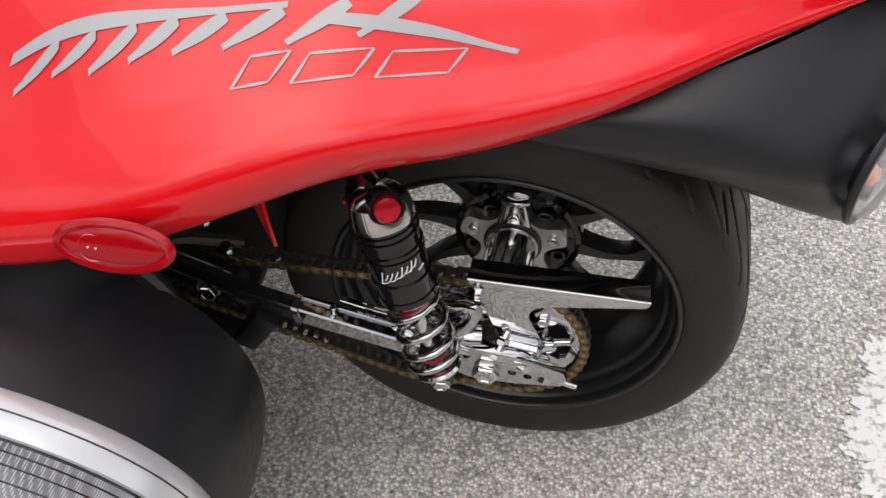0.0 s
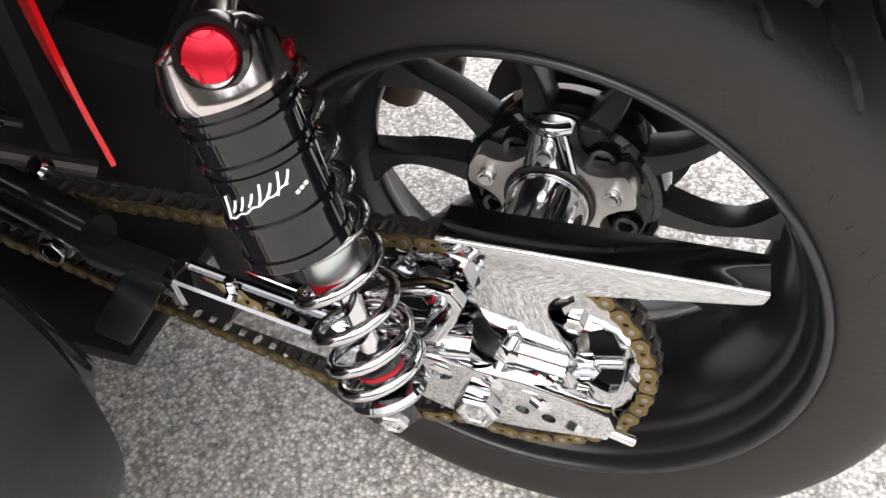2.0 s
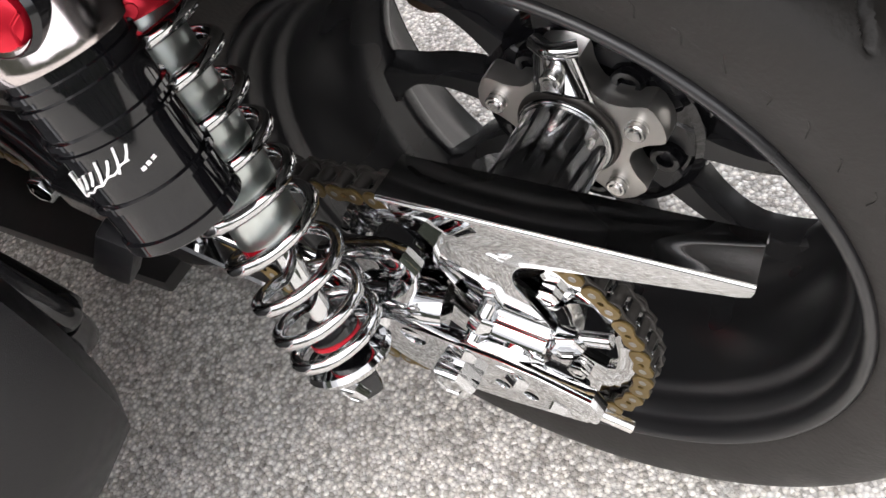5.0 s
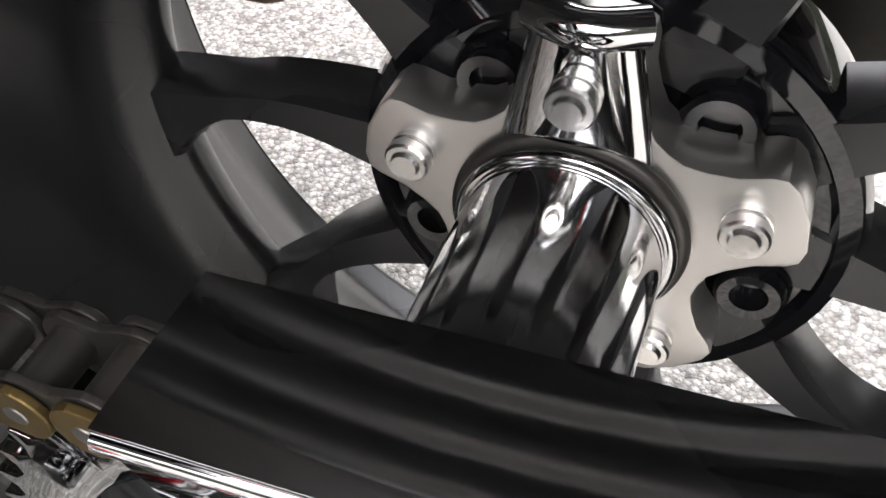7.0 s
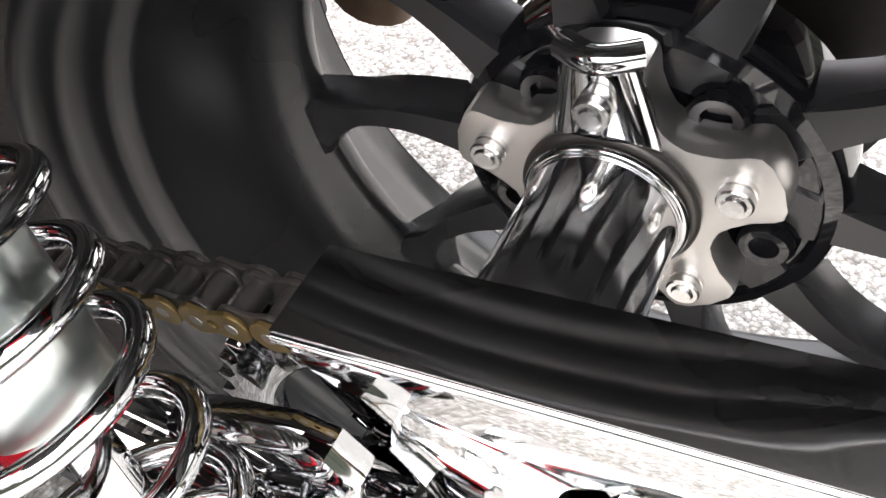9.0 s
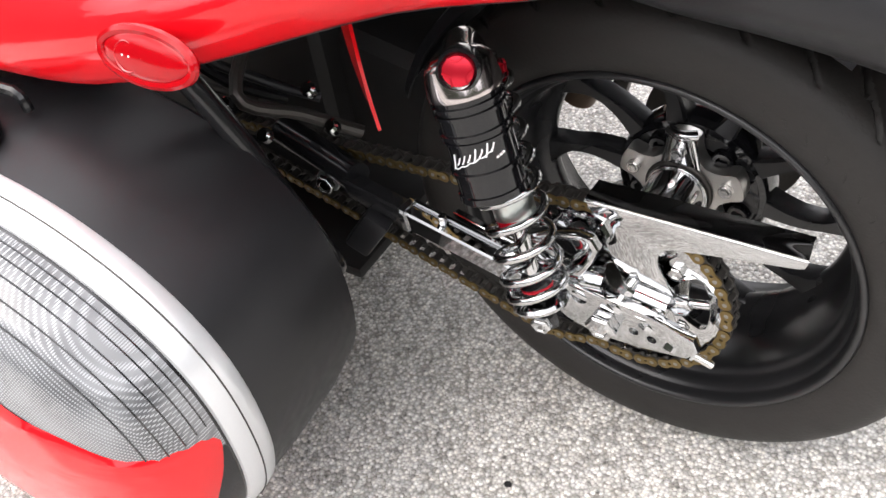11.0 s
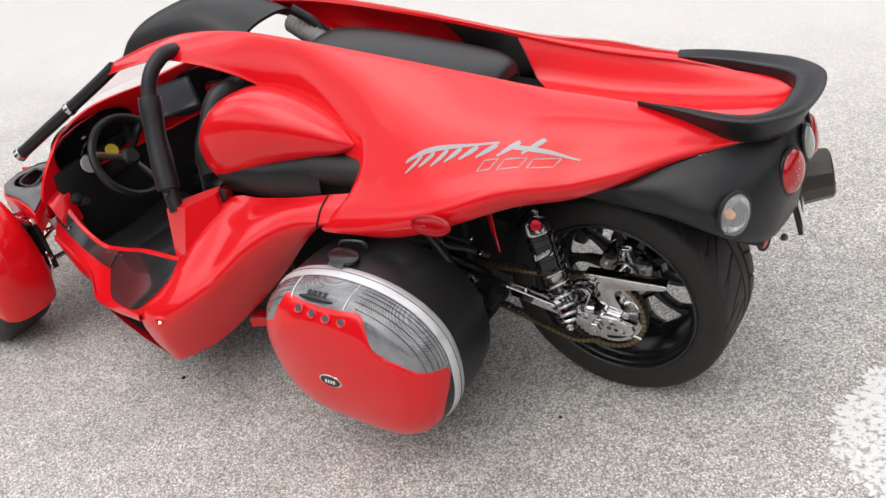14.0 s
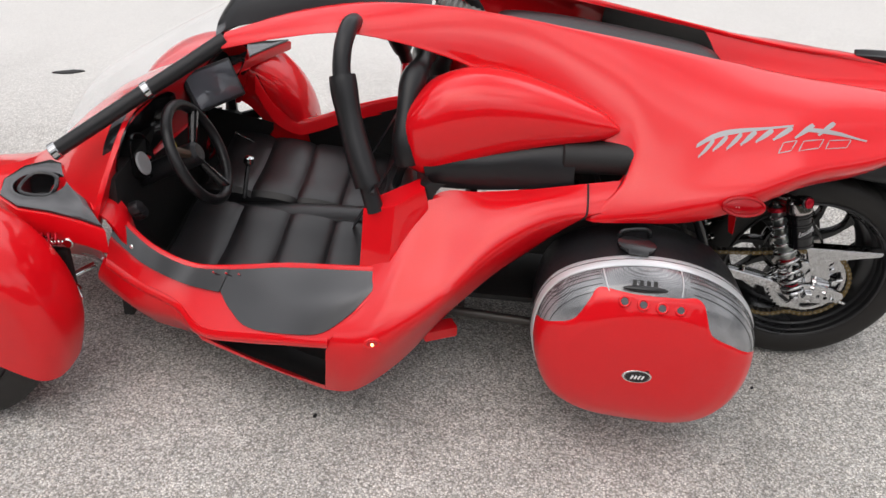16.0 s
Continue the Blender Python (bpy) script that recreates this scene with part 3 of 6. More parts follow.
def link_meshes():
    L = 0.0159
    hole = [ring2(0.0021, 8)]
    o = plate(eight(L, 0.0072, 0.0052), 0.0022, Matrix.Translation((0, -0.0100, 0)) @ xz(0), hole, 0.0005)
    o2 = plate(eight(L, 0.0072, 0.0052), 0.0022, Matrix.Translation((0, 0.0100, 0)) @ xz(0), (), 0.0005)
    inn = plate(eight(L, 0.0074, 0.0056), 0.0022, Matrix.Translation((0, -0.0074, 0)) @ xz(0), (), 0.0005)
    inn2 = plate(eight(L, 0.0074, 0.0056), 0.0022, Matrix.Translation((0, 0.0074, 0)) @ xz(0), (), 0.0005)
    rl = bmesh.new()
    for sx in (-1, 1):
        lathe([(0, -0.009), (0.005, -0.009), (0.005, 0.009), (0, 0.009)], (sx * L / 2, 0, 0), (0, 1, 0), 12, rl)
    pn = bmesh.new()
    for sx in (-1, 1):
        lathe([(0, -0.0125), (0.0024, -0.0125), (0.003, -0.0118), (0.003, 0.0120), (0, 0.0125)], (sx * L / 2, 0, 0), (0, 1, 0), 12, pn)
    return o, o2, inn, inn2, rl, pn


def build_links():
    o, o2, inn, inn2, rl, pn = link_meshes()
    made = {}
    for n, bm, mat in (("outer_plate", o, GOLD), ("back_plate", o2, STEEL), ("inner_plate", inn, STEEL), ("inner_back_plate", inn2, STEEL), ("roller", rl, STEEL), ("pin", pn, PINS)):
        made[n] = part(n, bm, mat, CHAIN, smooth=(n in ("roller", "pin")))
    pins = chain_path()
    first = set()
    for k in range(len(pins) - 1):
        a, b = pins[k], pins[k + 1]
        c = (a + b) / 2
        d = (b - a).normalized()
        side = V(0, 1, 0) - d * d.y
        side.normalize()
        m = Matrix.Translation(c) @ Matrix((d, side, d.cross(side))).transposed().to_4x4()
        for n in (("outer_plate", "back_plate", "pin") if k % 2 == 0 else ("inner_plate", "inner_back_plate", "roller")):
            if n not in first:
                first.add(n)
                ob = made[n]
            else:
                ob = made[n].copy()
                scene.collection.objects.link(ob)
            ob.matrix_basis = m


build_links()


def build_guard():
    """Bent chrome sheet: a domed top flange and an upright side web with a tail, notched for the sprocket."""
    t = 0.0022
    foot = [(-0.0356, 0.4480), (-0.028, 0.4335), (0.004, 0.349), (0.013, 0.326), (0.020, 0.319), (0.060, 0.319), (0.066, 0.326)]
    notch = [(0.062, 0.345), (0.047, 0.377), (0.0437, 0.389), (0.0455, 0.400), (0.052, 0.4085), (0.062, 0.4125)]
    tail = [(0.092, 0.4185), (0.178, 0.4335), (0.1845, 0.4360), (0.1868, 0.4415), (0.1870, 0.4460)]
    rim = [(p.x, p.y) for p in crom([(a, b, 0) for a, b in notch], 4)]
    bm = plate(foot + rim + tail, t, xz(-0.1262), bev=0.0005)
    rows = []
    for i in range(21):
        u = i / 20
        a = V(-0.0356 + 0.2226 * u, -0.1284, 0.4489 - 0.0024 * u)
        b = V(-0.0360 + 0.2195 * u, -0.0965 - 0.0015 * u, 0.4478 - 0.0006 * u)
        row = []
        for j in range(15):
            k = j / 14
            p = a.lerp(b, k)
            dome = 0.0003 * math.sin(math.pi * k) - 0.0012 * max(0, u - 0.55) * math.sin(2.0 * math.pi * k)
            row.append(p + V(0, -0.25, 0.97) * dome)
        row.append(row[-1] + V(0, 0.0008, -0.006))
        rows.append(row)
    g = loft(rows)
    bmesh.ops.recalc_face_normals(g, faces=g.faces)
    bmesh.ops.solidify(g, geom=g.faces[:], thickness=-t)
    me = bpy.data.meshes.new("tmp")
    g.to_mesh(me)
    bm.from_mesh(me)
    bpy.data.meshes.remove(me)
    g.free()
    for v in bm.verts:
        v.co.y += 0.045 * (v.co.x + 0.0356)
    return bm


GUARD = part("chain_guard", build_guard(), CHROME, TRIKE, "mirror-polished bent sheet chain guard", angle=40)
part("bend", tube([(-0.0356, -0.1276, 0.4476), (0.075, -0.1226, 0.4464), (0.187, -0.1176, 0.4452)], 0.0024, 3, 16), CHROME, GUARD)

# swingarm and axle plates
def beam(a, b, w, h):
    """A square tube between two places on its upper outer edge."""
    a, b = Vector(a), Vector(b)
    rows = []
    for k, p in enumerate((a, a.lerp(b, 0.02), a.lerp(b, 0.98), b)):
        e = 0.003 if k in (0, 3) else 0.0
        ins, dn = V(0, w, -0.004), V(0.004, 0.0, -h)
        c = p + ins * 0.5 + dn * 0.5
        ring = []
        for u, v in ((0.08, 0), (0.92, 0), (1, 0.10), (1, 0.90), (0.92, 1), (0.08, 1), (0, 0.90), (0, 0.10)):
            q = p + ins * u + dn * v
            ring.append(q + (c - q).normalized() * e)
        rows.append(ring)
    return loft(rows, True, True)


ARM = part("swingarm", beam((-0.252, -0.172, 0.386), (-0.070, -0.168, 0.343), 0.026, 0.030), CHROME, TRIKE, "chromed square swingarm", angle=20)
part("sleeve", beam((-0.34, -0.171, 0.405), (-0.256, -0.1705, 0.3855), 0.024, 0.028), GLOSS, ARM, "black painted front end")
part("sleeve_collar", beam((-0.258, -0.1745, 0.3895), (-0.250, -0.1745, 0.3875), 0.030, 0.034), CHROME, ARM)
part("edge_bead", tube([(-0.250, -0.149, 0.3845), (-0.16, -0.147, 0.3635), (-0.085, -0.145, 0.346)], 0.0035, 3, 8), CHROME, ARM)
part("pivot_boss", rod((-0.385, -0.125, 0.378), (-0.378, -0.160, 0.378), 0.016), ZINC, ARM)
part("pivot_nut", hexa((-0.378, -0.160, 0.378), (0.1, -1, 0), 0.013, 0.010), CHROME, ARM)
part("pivot_beam", tube([(-0.335, -0.150, 0.392), (-0.40, -0.135, 0.395), (-0.48, -0.12, 0.40)], 0.020, 4, 14), GLOSS, ARM)
part("cable_clip", rod((-0.205, -0.158, 0.374), (-0.205, -0.158, 0.386), 0.005, 10), CHROME, ARM)
part("chain_slider", beam((-0.205, -0.140, 0.378), (-0.105, -0.138, 0.352), 0.012, 0.010), CHROME, ARM)
DP = V(0.003, 0.087, 0.041)


def pl(*a):
    return V(*a) + DP


PLATE = part("axle_plate", plate([(a + DP.x, b + DP.z) for a, b in ((-0.120, 0.318), (-0.06, 0.300), (-0.01, 0.296), (0.03, 0.294), (0.060, 0.288), (0.094, 0.278), (0.100, 0.262), (0.088, 0.247), (0.03, 0.236), (-0.02, 0.231), (-0.055, 0.242), (-0.11, 0.285), (-0.14, 0.312))], 0.012, xz(-0.141),
                                 [ring2(0.0055, 12, 0.0305, 0.301), ring2(0.0055, 12, 0.0515, 0.298), ring2(0.010, 16, -0.035, 0.325)], 0.0015), CHROME, TRIKE, "polished axle adjuster plate")
part("axle_nut", hexa(pl(-0.006, -0.240, 0.261), (0, -1, 0), 0.0185, 0.016), CHROME, PLATE)
part("axle_block", rod(pl(0.010, -0.214, 0.290), pl(0.056, -0.214, 0.284), 0.0125, 28), CHROME, PLATE)
part("block_clamp", box((0.016, 0.030, 0.034), pose(*pl(0.034, -0.222, 0.276), 20, 6, 0), 0.004), CHROME, PLATE)
for a, b, r in ((pl(0.003, -0.240, 0.283), pl(0.0155, -0.207, 0.3105), 0.0060), (pl(0.040, -0.240, 0.270), pl(0.052, -0.217, 0.291), 0.0056)):
    part("stud", rod(a, b, r, 16), CHROME, PLATE)
    part("nut", hexa(a.lerp(b, 0.45), b - a, r * 1.55, 0.012), CHROME, PLATE)
    part("nut", hexa(a, b - a, r * 1.7, 0.010), CHROME, PLATE)
part("adjuster_bolt", rod(pl(0.060, -0.232, 0.258), pl(0.113, -0.226, 0.234), 0.0045, 14), ALU, PLATE)
part("nut", hexa(pl(0.062, -0.232, 0.257), (0.93, 0.1, -0.40), 0.0125, 0.014), CHROME, PLATE)
part("nut", hexa(pl(0.082, -0.230, 0.248), (0.93, 0.1, -0.40), 0.0085, 0.012), CHROME, PLATE)
part("side_bolt", rod((0.070, -0.121, 0.337), (0.100, -0.118, 0.343), 0.0052, 14), CHROME, PLATE)
part("nut", hexa((0.070, -0.119, 0.336), (0.3, -0.95, 0.1), 0.0120, 0.014), CHROME, PLATE)
# chromed caliper bracket in front of the sprocket
DB = V(0.024, 0.0, 0.044)
BR = part("caliper_bracket", plate([(a + DB.x, b + DB.z) for a, b in ((-0.136, 0.322), (-0.122, 0.345), (-0.10, 0.357), (-0.062, 0.368), (-0.046, 0.366), (-0.038, 0.352), (-0.046, 0.330), (-0.060, 0.305), (-0.060, 0.285), (-0.08, 0.268), (-0.10, 0.270), (-0.118, 0.295))], 0.014, xz(-0.131),
                               [[(a + DB.x, b + DB.z) for a, b in ((-0.118, 0.323), (-0.104, 0.345), (-0.070, 0.354), (-0.064, 0.342), (-0.076, 0.316), (-0.098, 0.306))]], 0.004), CHROME, TRIKE, "chromed caliper bracket with an opening")
part("bolt", hexa((-0.072, -0.145, 0.356), (0.2, -1, 0.1), 0.0085, 0.012), CHROME, BR)
part("link_rod", rod((-0.085, -0.146, 0.340), (0.006, -0.140, 0.308), 0.0085), CHROME, BR)
part("brake_body", tube([(-0.085, -0.128, 0.322), (-0.062, -0.132, 0.332), (-0.038, -0.132, 0.336), (-0.018, -0.128, 0.334)], 0.017, 6, 20), CHROME, BR)
# Added disc: darkens the upper wheel windows against the bright ground behind.
part("dark_backing_disc", lathe([(0.02, -0.003), (0.108, -0.003), (0.108, 0.003), (0.02, 0.003), (0.02, -0.003)], (0, 0.178, ZR), (0, 1, 0), 60), STEEL, TRIKE, "added dark disc behind the wheel centre")
# brown caliper behind the spokes, seen through the wheel
CAL = part("brake_caliper", tube([(-0.215, 0.185, 0.330), (-0.180, 0.19, 0.385), (-0.125, 0.195, 0.420)], 0.030, 6, 18), BRONZE, TRIKE, "bronze brake caliper behind the spokes")
part("bracket", box((0.022, 0.016, 0.05), pose(-0.150, 0.19, 0.350, 0, 15, 0), 0.003), STEEL, CAL)

# ---- shock absorber ----
SB, ST = V(-0.0570, -0.1905, 0.3300), V(-0.150, -0.1330, 0.586)
SD = (ST - SB).normalized()
SHOCK = part("shock_absorber", lathe([(0, 0.0), (0.012, 0.0), (0.0125, 0.014), (0.0085, 0.018), (0.0085, 0.300), (0, 0.300)], SB, SD, 24), CHROME, TRIKE, "coil-over shock absorber with chromed spring and black reservoir")


def build_spring():
    """Coil with two closed turns at its foot."""
    a, b, d = frame_of(SD)
    pts = []
    turns, l0, l1 = 9.0, 0.018, 0.262
    n = int(turns * 28)
    for k in range(n + 1):
        u = k / n
        th = 2 * math.pi * turns * u
        s = u - 0.040 * math.sin(math.pi * min(1, u * 2.2)) + 0.012 * max(0, u - 0.9) * -6
        r = 0.0325 - 0.0020 * max(0, 0.1 - u) * 10
        pts.append(SB + d * (l0 + (l1 - l0) * s) + (a * math.cos(th) + b * math.sin(th)) * r)
    return tube(pts, 0.0048, 1, 14, steps=False)


part("spring", build_spring(), CHROME, SHOCK, "chromed coil spring")
part("lower_seat", lathe([(0.010, 0.006), (0.030, 0.008), (0.032, 0.012), (0.030, 0.016), (0.014, 0.018)], SB, SD, 32), CHROME, SHOCK)
part("bump_stop", lathe([(0.0085, 0.022), (0.017, 0.024), (0.018, 0.040), (0.014, 0.046), (0.0085, 0.048)], SB, SD, 24), GLOSS, SHOCK)
part("lower_ring", lathe([(0.0170, 0.029), (0.0183, 0.030), (0.0183, 0.033), (0.0170, 0.034)], SB, SD, 24), REDAN, SHOCK, "red anodised ring round the bump stop")
part("damper_body", lathe([(0.0085, 0.112), (0.0205, 0.113), (0.0222, 0.118), (0.0222, 0.276), (0.012, 0.290)], SB, SD, 40), ZINC, SHOCK, "grey zinc-plated damper body")
part("red_seal", lathe([(0.0190, 0.1075), (0.0218, 0.109), (0.0218, 0.117), (0.019, 0.118)], SB, SD, 40), REDAN, SHOCK)
part("preload_collar", lathe([(0.021, 0.264), (0.030, 0.265), (0.0308, 0.270), (0.030, 0.2765), (0.021, 0.2780)], SB, SD, 40), REDAN, SHOCK, "red anodised preload collar")
for k in range(8):
    th = 2 * math.pi * k / 8
    qa, qb, qd = frame_of(SD)
    part("collar_lug", rod(SB + SD * 0.2705 + (qa * math.cos(th) + qb * math.sin(th)) * 0.028, SB + SD * 0.2705 + (qa * math.cos(th) + qb * math.sin(th)) * 0.0335, 0.0045, 10), REDAN, SHOCK)
part("lock_ring", lathe([(0.021, 0.2775), (0.0265, 0.2785), (0.0265, 0.285), (0.021, 0.286)], SB, SD, 40), GLOSS, SHOCK)
part("lower_clevis", box((0.020, 0.024, 0.026), look(SB - SD * 0.004, SB + SD) @ pose(0, 0, 0.004), 0.006), GLOSS, SHOCK)
part("clevis_bolt", hexa(SB + V(0.002, -0.006, -0.008), (0.1, -1, -0.1), 0.0120, 0.012), CHROME, SHOCK)
# piggyback reservoir
RA, RB = V(-0.1140, -0.1960, 0.610), V(-0.0870, -0.2090, 0.5090)
RL = (RB - RA).length
def can_profile():
    """Straight can with crisp raised rings and a flanged foot."""
    pr = [(0, 0.0), (0.0317, 0.0), (0.0325, 0.0008)]
    for h0, h1, dr in ((0.0060, 0.0105, 0.0024), (0.0140, 0.0180, 0.0024), (0.0330, 0.0375, 0.0024), (0.0405, 0.0435, 0.0018), (0.0720, 0.0770, 0.0024)):
        pr += [(0.0325, h0), (0.0325 + dr, h0 + 0.0006), (0.0325 + dr, h1 - 0.0006), (0.0325, h1)]
    return pr + [(0.0325, RL - 0.0085), (0.0343, RL - 0.0075), (0.0345, RL - 0.0010), (0.0335, RL), (0.025, RL + 0.002), (0, RL + 0.002)]


RES = part("reservoir", lathe(can_profile(), RA, RB - RA, 72), LACQ, SHOCK, "gloss black ribbed reservoir with white script", angle=22)
RU = (RA - RB).normalized()
part("head", lathe([(0.032, -0.001), (0.0355, 0.0), (0.0360, 0.003), (0.0355, 0.006), (0.034, 0.017), (0.031, 0.028), (0.023, 0.034), (0, 0.036)], RA, RU, 48), POLISH, SHOCK, "polished aluminium head casting")
part("head_arm", tube([RA + RU * 0.014, RA.lerp(ST, 0.4) + V(-0.006, 0, 0.020), ST + V(-0.008, 0.0, 0.022), ST + V(0, 0, 0.004)], lambda u: 0.022 - 0.004 * math.sin(math.pi * u), 6, 24), POLISH, SHOCK)
KA = V(0.42, -0.84, 0.34).normalized()
KP = RA + RU * 0.026 + KA * 0.004 + V(0.006, 0, 0)
part("knob_collar", lathe([(0.012, 0.0), (0.0195, 0.004), (0.0203, 0.014), (0.0195, 0.024), (0.0168, 0.027), (0.0150, 0.024)], KP, KA, 48), GLOSS, SHOCK, "black collar round the adjuster")
KNOB = part("adjuster_knob", lathe([(0.0, 0.029), (0.0105, 0.0288), (0.0134, 0.028), (0.0148, 0.025), (0.0148, 0.012)], KP, KA, 48), REDAN, SHOCK, "red anodised adjuster knob with finger notches")
ka, kb, kd = frame_of(KA)
for k in range(3):
    th = radians(120 * k + 35)
    part("finger_notch", tube([KP + KA * 0.0282 + (ka * math.cos(th + e) + kb * math.sin(th + e)) * r for e, r in ((-0.55, 0.0140), (-0.3, 0.0100), (0, 0.0085), (0.3, 0.0100), (0.55, 0.0140))], 0.0011, 5, 8), REDAN, KNOB)


def script_strokes():
    """A white flourish of slanting strokes wrapped round the reservoir; no letters."""
    a, b, d = frame_of(RB - RA)
    face = V(0.30, -0.72, 0.40)
    a0 = math.atan2(face.dot(b), face.dot(a))
    sg = 1 if (a * -math.sin(a0) + b * math.cos(a0)).x > 0 else -1

    def at(s, h):
        th = a0 + sg * s
        return RA + d * h + (a * math.cos(th) + b * math.sin(th)) * 0.0334

    for k in range(8):
        s = -0.74 + k * 0.18
        h = 0.059 - 0.010 * (k / 7)
        big = (0.0085, 0.004, 0.0045, 0.004, 0.007, 0.004, 0.0075, 0.004)[k]
        part("script_stroke", tube([at(s + 0.07, h - big), at(s + 0.01, h), at(s - 0.07, h + 0.8 * big)], 0.0008, 3, 5), WHITE, RESV)
    part("script_stroke", tube([at(-0.80 + 0.145 * k, 0.0655 - 0.0016 * k + 0.0012 * (k % 2)) for k in range(10)], 0.0006, 4, 5), WHITE, RESV)
    for k in range(3):
        part("script_stroke", tube([at(0.56 + k * 0.10, 0.060 - 0.001 * k), at(0.63 + k * 0.10, 0.0595 - 0.001 * k)], 0.0011, 2, 5), WHITE, RESV)


RESV = SHOCK
script_strokes()

# ---- frame, engine bay ----
arch_rows = []
for k in range(25):
    th = radians(58 + 100 * k / 24)
    arch_rows.append([V(r * math.cos(th), y, ZR + r * math.sin(th)) for r, y in ((0.338, -0.055), (0.350, -0.045), (0.356, 0.0), (0.358, 0.08), (0.356, 0.16), (0.350, 0.215), (0.338, 0.225))])
arch = loft(arch_rows)
bmesh.ops.recalc_face_normals(arch, faces=arch.faces)
bmesh.ops.solidify(arch, geom=arch.faces[:], thickness=0.003)
part("wheel_arch", arch, BLACK, TRIKE, "black plastic wheel arch liner over the rear tyre")
BASE[0] = BODY
FRAME = part("frame_tube", tube([(-0.45, -0.36, 0.62), (-0.39, -0.345, 0.50), (-0.325, -0.325, 0.325), (-0.345, -0.31, 0.29)], 0.0135, 6, 14), GLOSS, TRIKE, "black chassis strut")
part("frame_tube", tube([(-0.345, -0.31, 0.285), (-0.48, -0.30, 0.30), (-0.70, -0.30, 0.32)], 0.0165, 5, 14), GLOSS, TRIKE)
part("frame_tube", tube([(-0.34, -0.32, 0.29), (-0.40, -0.31, 0.22), (-0.70, -0.30, 0.18)], 0.0175, 5, 14), GLOSS, TRIKE)
part("foot_bracket", box((0.035, 0.025, 0.07), pose(-0.325, -0.25, 0.30, 0, 35, 10), 0.006), BLACK, TRIKE)
part("red_brace", net([[(-0.290, -0.236, 0.470), (-0.280, -0.246, 0.466)], [(-0.303, -0.236, 0.53), (-0.285, -0.248, 0.53)], [(-0.310, -0.236, 0.60), (-0.288, -0.248, 0.60)], [(-0.314, -0.236, 0.70), (-0.290, -0.248, 0.70)]], 5, 2, 0.004), RED, TRIKE, "red chassis brace")
part("engine_block", box((0.40, 0.34, 0.34), pose(-0.66, 0.045, 0.42), 0.03, 3), DARK, TRIKE, "grimy dark engine block")
part("gearbox", box((0.30, 0.26, 0.20), pose(-0.46, 0.045, 0.36, 0, 12, 0), 0.04, 3), DARK, TRIKE)
part("engine_tray", box((0.79, 0.50, 0.02), pose(-0.800, 0.045, 0.14), 0.006), DARK, TRIKE)
part("bulkhead", box((0.02, 0.70, 0.50), pose(-1.02, 0.045, 0.40), 0.006), DARK, TRIKE)
part("inner_fender", tube([(-0.42, 0.0, 0.55), (-0.30, 0.0, 0.66), (-0.15, 0.0, 0.72), (0.0, 0.0, 0.74)], 0.06, 4, 12), DARK, TRIKE)
rnd = random.Random(11)
for k in range(6):
    x = -0.74 + 0.055 * k
    z = 0.52 + 0.02 * math.sin(k * 2.1)
    part("hose", tube([(x, -0.18, z + 0.06), (x + 0.03, -0.25 - 0.02 * (k % 3), z), (x + 0.07, -0.24, z - 0.05), (x + 0.12, -0.20, z - 0.09)], 0.006 + 0.002 * (k % 2), 5, 10), (GLOSS, BLACK, STEEL)[k % 3], TRIKE)
for x, y, z in ((-0.62, -0.32, 0.525), (-0.57, -0.33, 0.545), (-0.47, -0.28, 0.47), (-0.43, -0.27, 0.43), (-0.36, -0.25, 0.50), (-0.34, -0.25, 0.455)):
    part("clamp", lathe([(0, 0.012), (0.006, 0.012), (0.009, 0.009), (0.009, 0)], (x, y, z), (0.1, -0.6, 0.8), 14), CHROME, TRIKE)
part("lower_rail", rod((-1.10, -0.33, 0.175), (-0.70, -0.36, 0.170), 0.014), STEEL, TRIKE)
part("jack_point", box((0.10, 0.05, 0.035), pose(-1.08, -0.42, 0.165, 0, 0, 25), 0.008), RED, TRIKE)

# ---- bodywork ----
OUT = V(0, -0.75, 0.66)


